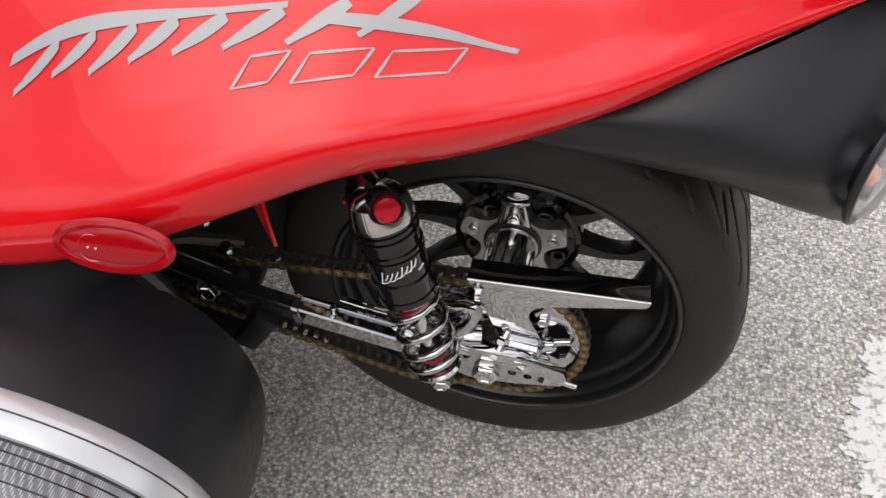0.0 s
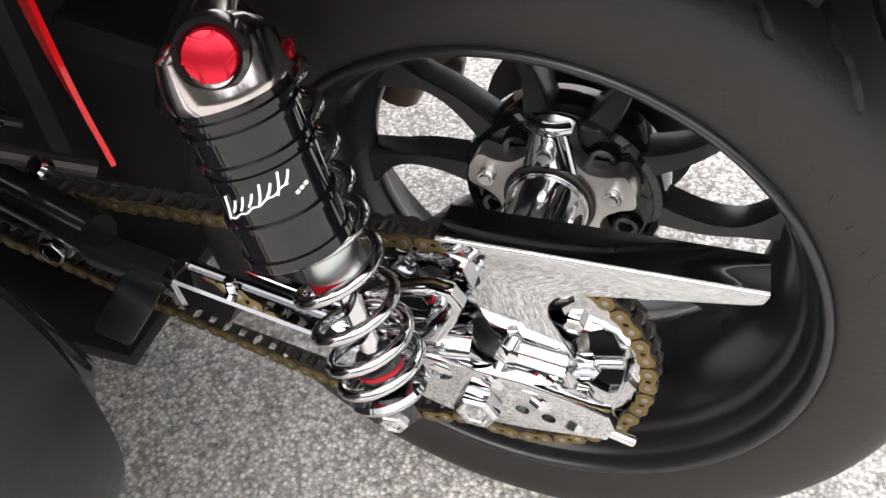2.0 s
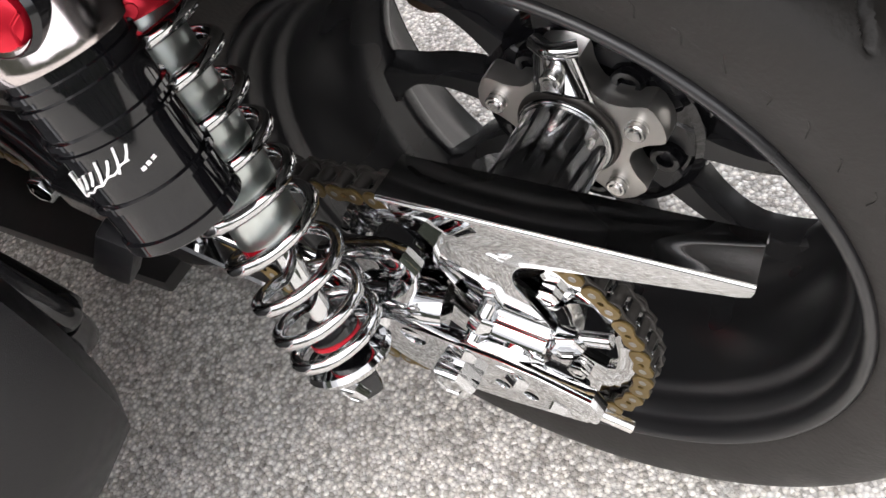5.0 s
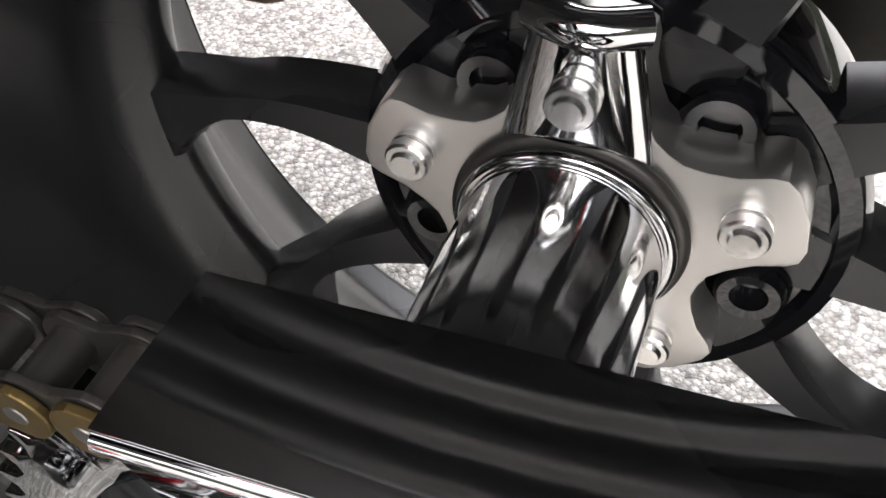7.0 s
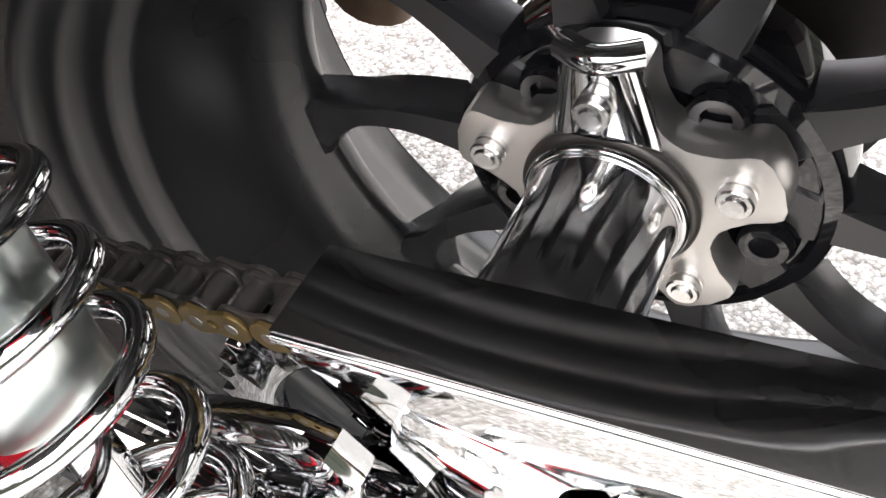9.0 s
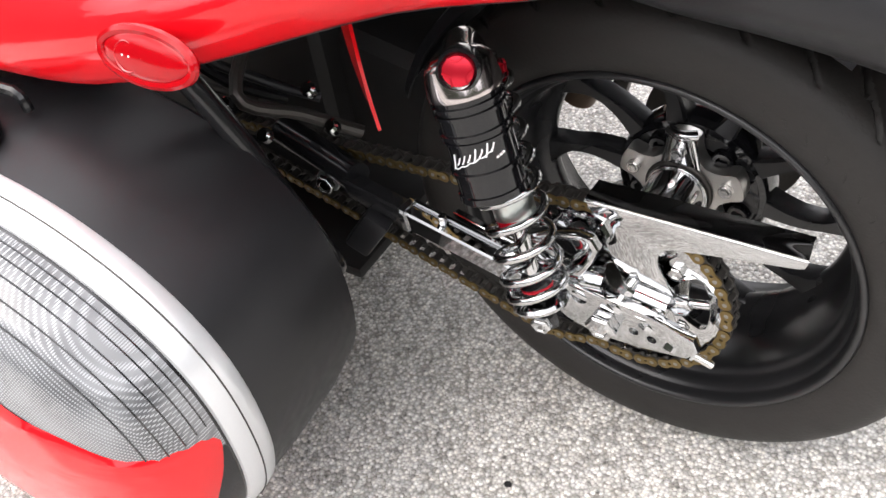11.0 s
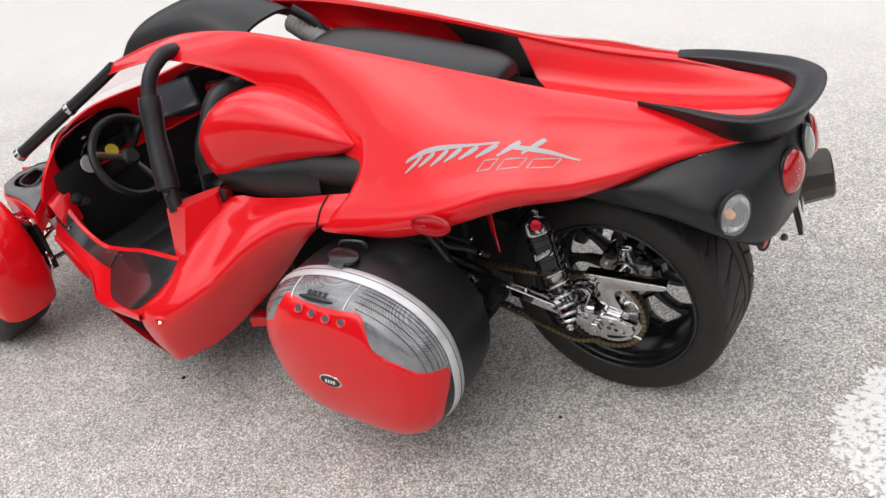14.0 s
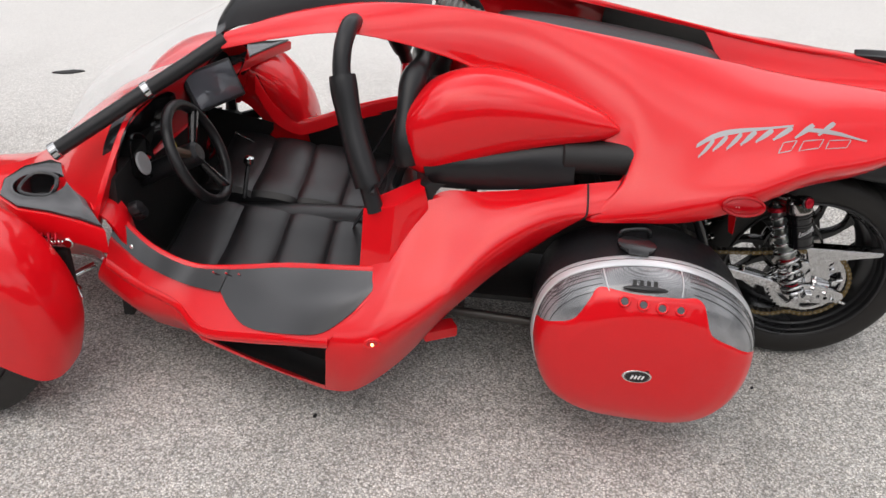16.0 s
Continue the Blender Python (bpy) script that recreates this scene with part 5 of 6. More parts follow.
for f, SILL in ((1, SILL), (-1, SILL_F)):
    fl = (lambda c: c) if f > 0 else mir
    RIMR = [[tuple(Vector(r[0]) + V(0, 0.03, -0.045)), tuple(Vector(r[0]) + V(0, 0.022, -0.018)), tuple(Vector(r[0]) + V(0, 0.012, 0.004)), tuple(Vector(r[0]) + V(0, 0, -0.004))] for r in SILL]
    LOWR = [[tuple(Vector(r[2]) + V(0, 0.004, 0.006)), tuple(Vector(r[2]) + V(0, -0.004, -0.008)), tuple(Vector(r[2]) + V(0, 0.0, -0.022))] for r in SILL]
    rows = []
    for r, e in zip(([Vector(a).lerp(Vector(b), 0.06) for a, b in zip(SILL[0], SILL[1])], [Vector(a).lerp(Vector(b), 0.3) for a, b in zip(SILL[0], SILL[1])], SILL[1], SILL[2], [Vector(a).lerp(Vector(b), 0.6) for a, b in zip(SILL[2], SILL[3])], SILL[3]), (0.62, 0.90, 0.95, 0.90, 0.70, 0.46)):
        a, b, c = (Vector(p) for p in r)
        rows.append([tuple((a.lerp(b, 2 * q) if q < 0.5 else b.lerp(c, 2 * q - 1)) + OUT * 0.003) for q in (0, 0.5 * e, e)])
    part("sill_panel", net(fl(rows), 6, 5, 0.003), CARBON, TRIKE, "glossy dark grey sill panel")
    part("sill_strip", net(fl([[tuple(Vector(p) + OUT * 0.003) for p in (r[0], Vector(r[0]).lerp(Vector(r[1]), 0.6), r[1])] for r in SILL[3:]]), 6, 3, 0.003), CARBON, TRIKE, "glossy dark grey sill strip")
    part("sill_body", net(fl([[tuple(Vector(p) - OUT * 0.002) for p in r] for r in SILL]), 6, 4, 0.003), RED, TRIKE)
    part("cockpit_rim", net(fl(RIMR), 6, 4, 0.003), RED, TRIKE, "red cockpit edge")
    part("sill_lip", net(fl(LOWR), 6, 4, 0.003), RED, TRIKE)
    part("intake_lip", net(fl(BOTT), 6, 4, 0.003), RED, TRIKE)
    part("intake_duct", net(fl([[tuple(Vector(SILL[k][2]) + V(0.0, 0.012, -0.02)), tuple(Vector(SILL[k][2]) + V(0, 0.09, -0.06)), tuple(Vector(b[0]) + V(0, 0.09, 0.02)), tuple(Vector(b[0]) + V(0, 0.006, 0.004))] for k, b in zip(range(4), BOTT)]), 4, 4), DARK, TRIKE, "dark intake duct in the sill")
    part("front_side", net(fl(FRSIDE), 5, 4, 0.004), RED, TRIKE)
    s0 = fl([[(-1.245, -0.672, 0.302)]])[0][0]
    mk = lens("side_marker", s0, (0.25, -0.9 * f, 0.1), 0.017, 0.011, REDLENS, "small red side marker", 0.006, RED)
    part("bulb", lathe([(0, 0.012), (0.003, 0.011), (0.004, 0.004)], s0, (0.25, -0.9 * f, 0.1), 12), LAMP, mk, "lit orange side marker bulb")
    for x, l in ((-1.70, 0.02), (-1.665, 0.022), (-1.63, 0.024), (-1.60, 0.022), (-1.575, 0.016)):
        p = fl([[(x, -0.4555, 0.338)]])[0][0]
        part("red_drip", box((0.005, 0.003, l), pose(p[0], p[1] - 0.012 * f, p[2] - 0.012, 42 * f, 0, 0), 0.0008), RED, TRIKE)
    sc = fl([[(-1.93, -0.437, 0.365)]])[0][0]
    part("screw", lathe([(0, 0.004), (0.005, 0.004), (0.007, 0.0)], sc, (0, -0.7 * f, 0.7), 14), CHROME, TRIKE)

# nose, cowl and dash
def dash_x(y, z):
    return -2.02 + 0.25 * (z - 0.4) + 0.22 * max(0.0, y + 0.25)


def nose(f):
    """Half of the red nose, from the tip back to the dash's upper edge."""
    rows = [[(-2.95, YC, 0.16), (-2.95, YC, 0.17), (-2.95, YC, 0.18), (-2.95, YC, 0.19), (-2.95, YC, 0.20)], [(-2.70, -0.12, 0.12), (-2.70, -0.15, 0.17), (-2.70, -0.12, 0.22), (-2.70, -0.03, 0.245), (-2.70, YC, 0.25)], [(-2.40, -0.15, 0.12), (-2.40, -0.19, 0.20), (-2.40, -0.17, 0.27), (-2.40, -0.05, 0.325), (-2.40, YC, 0.34)],
            [(-2.18, -0.16, 0.12), (-2.17, -0.28, 0.25), (-2.15, -0.33, 0.42), (-2.15, -0.17, 0.535), (-2.15, YC, 0.56)], [(-2.02, -0.36, 0.20), (-2.01, -0.440, 0.355), (-2.02, -0.42, 0.47), (-2.0, -0.30, 0.645), (-2.0, YC, 0.692)]]
    rows = rows if f > 0 else mir(rows)
    rows[-1][2:] = [(dash_x(y, z) - 0.004, y, z) for x, y, z in rows[-1][2:]]
    return rows


for f in (1, -1):
    part("nose_panel", net(nose(f), 5, 5, 0.004), RED, TRIKE, "glossy red nose panel")


def build_dash():
    """Red dash face with two arched openings."""
    half = [(-0.445, 0.38), (-0.443, 0.44), (-0.425, 0.51), (-0.375, 0.590), (-0.29, 0.662), (-0.18, 0.704), (-0.06, 0.708), (YC, 0.700)]
    top = half + [(2 * YC - a, b) for a, b in half[-2::-1]]
    low = [(2 * YC + 0.400, 0.38), (2 * YC + 0.385, 0.455), (2 * YC + 0.34, 0.476)]
    low = low + [(2 * YC - a, b) for a, b in low[::-1]]
    top = [(p.x, p.y) for p in crom([(a, b, 0) for a, b in top], 4)] + low

    def arch(cy, cz, ry, rz):
        return [(cy + ry * math.copysign(abs(math.cos(t)) ** 0.8, math.cos(t)), cz + rz * math.copysign(abs(math.sin(t)) ** 0.8, math.sin(t))) for t in [2 * math.pi * k / 36 for k in range(36)]]

    arches = [arch(-0.185, 0.583, 0.165, 0.096), arch(0.275, 0.586, 0.165, 0.094)]
    m = Matrix.Translation((-1.975, 0, 0)) @ Matrix(((0, 0, -1, 0), (1, 0, 0, 0), (0, 1, 0, 0), (0, 0, 0, 1)))
    bm = plate(top, 0.016, m, arches, 0.003)
    for v in bm.verts:
        v.co.x += dash_x(v.co.y, v.co.z) + 1.975
    dash = part("dash_face", bm, RED, TRIKE, "glossy red dash face with two arched openings")
    for a in arches:
        cy, cz = sum(p[0] for p in a) / len(a), sum(p[1] for p in a) / len(a)
        rows = []
        for dx, sc in ((0.004, 1.0), (-0.02, 0.985), (-0.045, 0.90), (-0.056, 0.6), (-0.058, 0.05)):
            rows.append([V(dash_x(cy + (y - cy) * sc, cz + (z - cz) * sc) + dx, cy + (y - cy) * sc, cz + (z - cz) * sc) for y, z in a])
        part("binnacle_hood", loft(rows, True), GLOSS, dash, "black arched instrument hood")


build_dash()
part("dash_side", net([[(-2.09, -0.345, 0.478), (-2.06, -0.375, 0.475), (-2.03, -0.42, 0.462)], [(-2.02, -0.345, 0.485), (-1.995, -0.385, 0.468), (-1.985, -0.435, 0.440)], [(-1.965, -0.355, 0.440), (-1.955, -0.395, 0.425), (-1.955, -0.440, 0.400)], [(-1.94, -0.36, 0.36), (-1.93, -0.40, 0.35), (-1.935, -0.432, 0.345)]], 5, 4, 0.010), RED, TRIKE, "red dash side strip")
part("instrument_binnacle", lathe([(0.040, -0.05), (0.060, -0.04), (0.066, 0.0), (0.068, 0.02), (0.063, 0.022), (0.058, 0.0), (0.055, -0.015), (0, -0.02)], (-1.985, -0.19, 0.505), (0.92, 0.02, 0.35), 40), GLOSS, TRIKE, "dark instrument binnacle")
part("gauge", lathe([(0, 0.006), (0.030, 0.006), (0.034, 0.003), (0.034, 0)], (-1.945, -0.250, 0.520), (0.88, -0.02, 0.42), 28), GREYP, TRIKE, "grey round control on the dash")
DC, DN = V(-1.835, 0.095, 0.618), V(0.72, -0.42, 0.55).normalized()
DISP = part("display_screen", box((0.200, 0.125, 0.014), look(DC, DC - DN), 0.006), BLACK, TRIKE, "black display screen on the dash")
part("screen_glass", box((0.180, 0.106, 0.003), look(DC + DN * 0.0075, DC - DN), 0.001), SCREEN, DISP)
part("screen_arm", rod(DC - DN * 0.006, (-1.955, 0.10, 0.50), 0.012), BLACK, DISP)
WC, WA = V(-1.815, -0.160, 0.522), V(0.86, 0.03, 0.48).normalized()
wa, wb, _ = frame_of(WA)
WHEEL = part("steering_wheel", tube([WC + (wa * math.cos(t) + wb * math.sin(t)) * 0.146 for t in [2 * math.pi * k / 48 for k in range(48)]], 0.0155, 1, 14, True), LEATHER, TRIKE, "black three-spoke steering wheel")
for t in (100, 215, 330):
    t = radians(t)
    part("wheel_spoke", rod(WC - WA * 0.02, WC + (wa * math.cos(t) + wb * math.sin(t)) * 0.141, 0.010, 10, 0.016), GLOSS if t < 5 else BRONZE, WHEEL)
part("hub", lathe([(0, 0.02), (0.024, 0.02), (0.034, 0.010), (0.036, -0.04), (0.02, -0.1)], WC - WA * 0.015, WA, 28), BLACK, WHEEL)
part("yellow_disc", lathe([(0, 0.004), (0.024, 0.004), (0.026, 0)], WC + wb * 0.055 * (1 if wb.z > 0 else -1) - WA * 0.05 + wa * 0.02, WA, 24), YELLOW, WHEEL, "round yellow badge")
part("steering_column", rod(WC - WA * 0.22, WC - WA * 0.03, 0.03), BLACK, TRIKE)
for y, z in ((-0.36, 0.435), (-0.335, 0.405)):
    part("switch_knob", lathe([(0, 0.03), (0.016, 0.028), (0.020, 0.02), (0.020, 0)], (-1.945, y, z), (0.8, -0.1, 0.5), 16), BLACK, TRIKE)
# cockpit tub and seats
part("cockpit_tub", net([[(-1.98, -0.40, 0.36), (-1.98, -0.36, 0.14), (-1.98, YC, 0.10), (-1.98, 2 * YC + 0.36, 0.14), (-1.98, 2 * YC + 0.40, 0.36)], [(-1.65, -0.435, 0.30), (-1.65, -0.40, 0.12), (-1.65, YC, 0.10), (-1.65, 2 * YC + 0.40, 0.12), (-1.65, 2 * YC + 0.435, 0.30)],
                         [(-1.30, -0.485, 0.38), (-1.30, -0.42, 0.12), (-1.30, YC, 0.10), (-1.30, 2 * YC + 0.42, 0.12), (-1.30, 2 * YC + 0.485, 0.38)]], 4, 5, 0.005), DARK, TRIKE, "dark cockpit tub")
part("footwell_wall", box((0.03, 0.84, 0.46), pose(-1.992, YC, 0.305), 0.004), DARK, TRIKE)


def seat(y0):
    st = part("seat", box((0.58, 0.40, 0.03), pose(-1.58, y0, 0.16), 0.008), BLACK, TRIKE, "black quilted leather seat")
    for k in range(4):
        rows = []
        for i, u in enumerate((0, 0.15, 0.5, 0.85, 1)):
            x = -1.88 + 0.148 * (k + u)
            zz = 0.262 - 0.050 * (k + u) / 4 + (0, 0.009, 0.012, 0.009, 0)[i]
            rows.append([(x, y0 - 0.212, zz - 0.05), (x, y0 - 0.195, zz + 0.006), (x, y0 - 0.05, zz), (x, y0 + 0.05, zz), (x, y0 + 0.195, zz + 0.006), (x, y0 + 0.212, zz - 0.05)])
        part("seat_cushion", net(rows, 3, 3), LEATHER, st)
    for k in range(4):
        rows = []
        for i, u in enumerate((0, 0.15, 0.5, 0.85, 1)):
            s = (k + u) / 4
            x, z = -1.315 + 0.17 * s, 0.20 + 0.42 * s
            o2 = (0, 0.009, 0.012, 0.009, 0)[i]
            rows.append([(x - o2 + 0.05, y0 - 0.185, z + 0.3 * o2), (x - o2, y0 - 0.165, z + 0.3 * o2), (x - o2 + 0.01, y0, z + 0.3 * o2), (x - o2, y0 + 0.165, z + 0.3 * o2), (x - o2 + 0.05, y0 + 0.185, z + 0.3 * o2)])
        part("back_cushion", net(rows, 3, 3), LEATHER, st)
    part("headrest", tube([(-1.17, y0 - 0.10, 0.66), (-1.155, y0 - 0.09, 0.74), (-1.15, y0, 0.79), (-1.155, y0 + 0.09, 0.74), (-1.17, y0 + 0.10, 0.66)], 0.042, 4, 14), LEATHER, st)
    part("seat_belt", net([[(-1.19, y0 + 0.06, 0.68), (-1.19, y0 + 0.11, 0.68)], [(-1.30, y0 + 0.10, 0.42), (-1.30, y0 + 0.15, 0.42)], [(-1.38, y0 + 0.15, 0.24), (-1.38, y0 + 0.19, 0.24)]], 4, 2, 0.003), BLACK, st)
    return st


part("head_pad", tube([(-1.205, -0.335, 0.64), (-1.218, -0.310, 0.73), (-1.212, -0.235, 0.815), (-1.19, -0.15, 0.85), (-1.19, -0.06, 0.84)], lambda u: 0.030 + 0.005 * math.sin(u * 14), 6, 14), LEATHER, TRIKE, "black wrinkled leather pad behind the seat")
seat(-0.20)
seat(2 * YC + 0.20)
part("centre_console", net([[(-1.80, -0.02, 0.16), (-1.80, 0.0, 0.215), (-1.80, 0.09, 0.215), (-1.80, 0.11, 0.16)], [(-1.55, -0.02, 0.16), (-1.55, 0.0, 0.235), (-1.55, 0.09, 0.235), (-1.55, 0.11, 0.16)], [(-1.30, -0.02, 0.16), (-1.30, 0.0, 0.245), (-1.30, 0.09, 0.245), (-1.30, 0.11, 0.16)]], 3, 4), LEATHER, TRIKE, "padded centre console")
part("gear_lever", rod((-1.74, 0.03, 0.27), (-1.72, 0.03, 0.40), 0.007), CHROME, TRIKE)
part("lever_knob", lathe([(0, 0.03), (0.014, 0.026), (0.018, 0.012), (0.01, 0)], (-1.72, 0.03, 0.39), (0.1, 0, 1), 16), CHROME, TRIKE)
# hoops with foam sleeves, pillars, windscreen
for f in (1, -1):
    fl1 = (lambda c: c) if f > 0 else mir1
    h = part("roll_hoop", tube(fl1([(-1.372, -0.175, 0.955), (-1.378, -0.225, 0.960), (-1.385, -0.285, 0.925), (-1.380, -0.325, 0.860), (-1.350, -0.370, 0.770), (-1.300, -0.430, 0.640), (-1.270, -0.455, 0.560)]), 0.0235, 6, 16), BLACK, TRIKE, "black tubular roll hoop")
    part("foam_sleeve", tube(fl1([(-1.380, -0.322, 0.868), (-1.365, -0.350, 0.810), (-1.335, -0.392, 0.725), (-1.292, -0.440, 0.625)]), lambda u: 0.0335 + 0.002 * math.sin(u * 9), 6, 12), LEATHER, h, "black padded sleeve")
    part("sleeve_flap", box((0.01, 0.02, 0.06), pose(*fl1([(-1.285, -0.45, 0.60)])[0], 20, 15, 0), 0.003), LEATHER, h)
    if f < 0:
        continue
    p = part("windscreen_pillar", tube(fl1([(-1.715, -0.165, 0.872), (-1.80, -0.205, 0.815), (-1.898, -0.252, 0.752), (-2.02, -0.318, 0.672), (-2.13, -0.375, 0.600)]), 0.021, 5, 16), BLACK, TRIKE, "black foam-covered windscreen pillar")
    q = fl1([(-1.90, -0.253, 0.751), (-1.915, -0.261, 0.741)])
    part("clamp_ring", rod(q[0], q[1], 0.0245, 24), CHROME, p)
    q = fl1([(-2.118, -0.369, 0.608), (-2.135, -0.378, 0.597)])
    part("clamp_ring", rod(q[0], q[1], 0.0245, 24), CHROME, p)
ws = part("windscreen", net([[(-1.73, -0.14, 0.885), (-1.74, YC, 0.90), (-1.73, 2 * YC + 0.14, 0.885)], [(-1.95, -0.27, 0.735), (-1.97, YC, 0.765), (-1.95, 2 * YC + 0.27, 0.735)], [(-2.12, -0.36, 0.615), (-2.17, YC, 0.635), (-2.12, 2 * YC + 0.36, 0.615)]], 4, 4, 0.004), GLASS, TRIKE, "clear curved windscreen")
ws.visible_shadow = False
part("roof_panel", net([[(x, y, a + (b - a) * h) for y, h in ((-0.105, 0.0), (-0.075, 0.62), (-0.02, 0.93), (YC, 1.0), (0.11, 0.93), (0.165, 0.62), (0.195, 0.0))] for x, a, b in ((-1.76, 0.85, 0.895), (-1.70, 0.89, 0.965), (-1.56, 0.92, 1.02), (-1.42, 0.945, 1.05), (-1.30, 0.945, 1.03), (-1.18, 0.93, 0.985))], 4, 4, 0.012), BLACK, TRIKE, "matt black domed roof panel between the rails")

# ---- front wheels ----
def front_corner(f):
    fl1 = (lambda c: c) if f > 0 else mir1
    z = 1.0
    c = V(-2.372, -0.60, 0.297) if f > 0 else V(-1.975, 0.650, 0.297)
    out = -1.0 * f
    BASE[0] = Matrix()
    half = [(a * z, b * z) for a, b in ((0.205, 0.088), (0.222, 0.100), (0.255, 0.104), (0.280, 0.096), (0.293, 0.075), (0.297, 0.0))]
    pr = crom([(r, -a, 0) for r, a in half] + [(r, a, 0) for r, a in half[-2::-1]], 4)
    part("front_tyre", lathe([(q.x, q.y) for q in pr], c, (0, 1, 0), 72), RUBBER, TRIKE, "black front tyre")
    r = part("front_rim", lathe([(0.207, out * 0.09), (0.203, out * 0.094), (0.196, out * 0.086), (0.190, out * 0.05), (0.185, -out * 0.08), (0.205, -out * 0.09)], c, (0, 1, 0), 60), RIMB, TRIKE, "black alloy front rim")
    for k in range(5):
        a = radians(72 * k + 20)
        part("spoke", rod(c + V(0.03 * math.cos(a), out * 0.03, 0.03 * math.sin(a)), c + V(0.192 * z * math.cos(a), out * 0.055, 0.192 * z * math.sin(a)), 0.024, 10, 0.016), RIMB, r)
    part("hub", lathe([(0, out * 0.055), (0.04, out * 0.05), (0.055, out * 0.02), (0.055, -out * 0.05)], c, (0, 1, 0), 24), RIMB, r)
    rows = []
    deep = 0.15
    for k in range(11):
        a = radians(-22 + 19 * k)
        w = 0.118 - 0.02 * abs(k - 5) / 5
        R = 0.335 * z
        rows.append([c + V((R + dr) * math.cos(a), dy, (R + dr) * math.sin(a)) for dr, dy in ((-deep, -w - 0.012), (-0.075, -w - 0.013), (-0.03, -w - 0.008), (0.0, -w * 0.8), (0.012, -w * 0.4), (0.014, 0), (0.012, w * 0.4), (0.0, w * 0.8), (-0.03, w + 0.008), (-0.075, w + 0.013), (-deep, w + 0.012))])
    part("front_fender", net(rows, 3, 3, 0.004), RED, TRIKE, "glossy red cycle fender over the front wheel")
    b = [BODY @ Vector(q) for q in fl1([(-2.10, -0.27, 0.35), (-2.38, -0.20, 0.30), (-2.12, -0.27, 0.17), (-2.40, -0.20, 0.17)])]
    up, lo = c + V(0.0, 0.09 * f, 0.10), c + V(0.0, 0.09 * f, -0.12)
    for p, q in ((b[0], up), (b[1], up), (b[2], lo), (b[3], lo)):
        part("control_arm", rod(p, q, 0.011, 12), CHROME, TRIKE)
    s0, s1 = BODY @ Vector(fl1([(-2.16, -0.25, 0.39)])[0]), c + V(0.02, 0.12 * f, -0.09)
    s = part("front_damper", rod(s0, s1, 0.012, 14), CHROME, TRIKE)
    a_, b_, d_ = frame_of(s1 - s0)
    L = (s1 - s0).length
    part("spring", tube([s0 + d_ * (0.05 + (L - 0.1) * k / 120) + (a_ * math.cos(k * 0.42) + b_ * math.sin(k * 0.42)) * 0.03 for k in range(121)], 0.005, 1, 8, steps=False), REDAN, s)
    part("brake_line", tube([c + V(0.06, 0.10 * f, 0.02), c + V(0.14, 0.14 * f, -0.06), c + V(0.17, 0.20 * f, 0.02), c + V(0.10, 0.26 * f, 0.10)], 0.004, 6, 8), ALU, TRIKE)
    BASE[0] = BODY
    # teardrop panel with a round opening on the cowl
    out_l = [(-2.315, -0.315), (-2.295, -0.235), (-2.24, -0.185), (-2.17, -0.215), (-2.115, -0.305), (-2.04, -0.415), (-1.97, -0.505), (-2.04, -0.478), (-2.13, -0.455), (-2.22, -0.445), (-2.29, -0.395)]
    flip = (lambda q: q) if f > 0 else (lambda q: (-1.892 + (q[0] + 2.212) * 0.72, 2 * YC - q[1] + 0.07))
    zc = 0.0 if f > 0 else 0.10
    cx, cy = flip((-2.212, -0.325))
    big = [flip((-2.17 + (x + 2.17) * 1.06, -0.34 + (y + 0.34) * 1.06)) for x, y in out_l]
    cw = part("cowl_panel", plate(big, 0.075 if f > 0 else 0.035, pose(0, 0, 0.385 + (0.0 if f > 0 else 0.14)), [ring2(0.074, 28, cx, cy)], 0.006), RED, TRIKE, "red cowl corner")
    part("intake_panel", plate([flip(q) for q in out_l], 0.008, pose(0, 0, 0.460 + zc), [ring2(0.068, 28, cx, cy)], 0.002), CARBON, cw, "dark grey teardrop panel")
    part("intake_bowl", lathe([(0.072, 0.07), (0.070, 0.02), (0.055, 0.0), (0, -0.004)], (cx, cy, 0.395 + zc), (0, 0, 1), 28), GLOSS, cw)
    part("grille_bar", tube([(cx - 0.045, cy - 0.03, 0.455 + zc), (cx - 0.03, cy + 0.035, 0.475 + zc), (cx + 0.035, cy + 0.03, 0.475 + zc), (cx + 0.04, cy - 0.035, 0.455 + zc)], 0.007, 4, 8, True), GLOSS, cw)


front_corner(1)
front_corner(-1)
# shade of the open bay behind the near front wheel, put in as a dark plate, with its links and pushrod spring
BASE[0] = Matrix()
BAY = part("bay_shade_plate", box((0.20, 0.020, 0.185), pose(-2.180, -0.452, 0.345, 0, 0, 0), 0.010), DARK, TRIKE, "dark plate for the shaded open suspension bay in the nose side")
for p, q, r in (((-2.070, -0.465, 0.468), (-2.300, -0.500, 0.455), 0.0075), ((-2.080, -0.465, 0.312), (-2.300, -0.500, 0.375), 0.0075), ((-2.110, -0.465, 0.258), (-2.300, -0.500, 0.235), 0.0085), ((-2.150, -0.465, 0.420), (-2.300, -0.500, 0.330), 0.0060)):
    part("link", rod(p, q, r, 14), CHROME, BAY)
    part("link_joint", lathe([(0, -0.009), (0.012, -0.009), (0.015, -0.005), (0.015, 0.005), (0.012, 0.009), (0, 0.009)], p, (0, 1, 0), 18), CHROME, BAY)
SPA, SPB = V(-2.085, -0.468, 0.480), V(-2.250, -0.490, 0.472)
sa, sb, sd = frame_of(SPB - SPA)
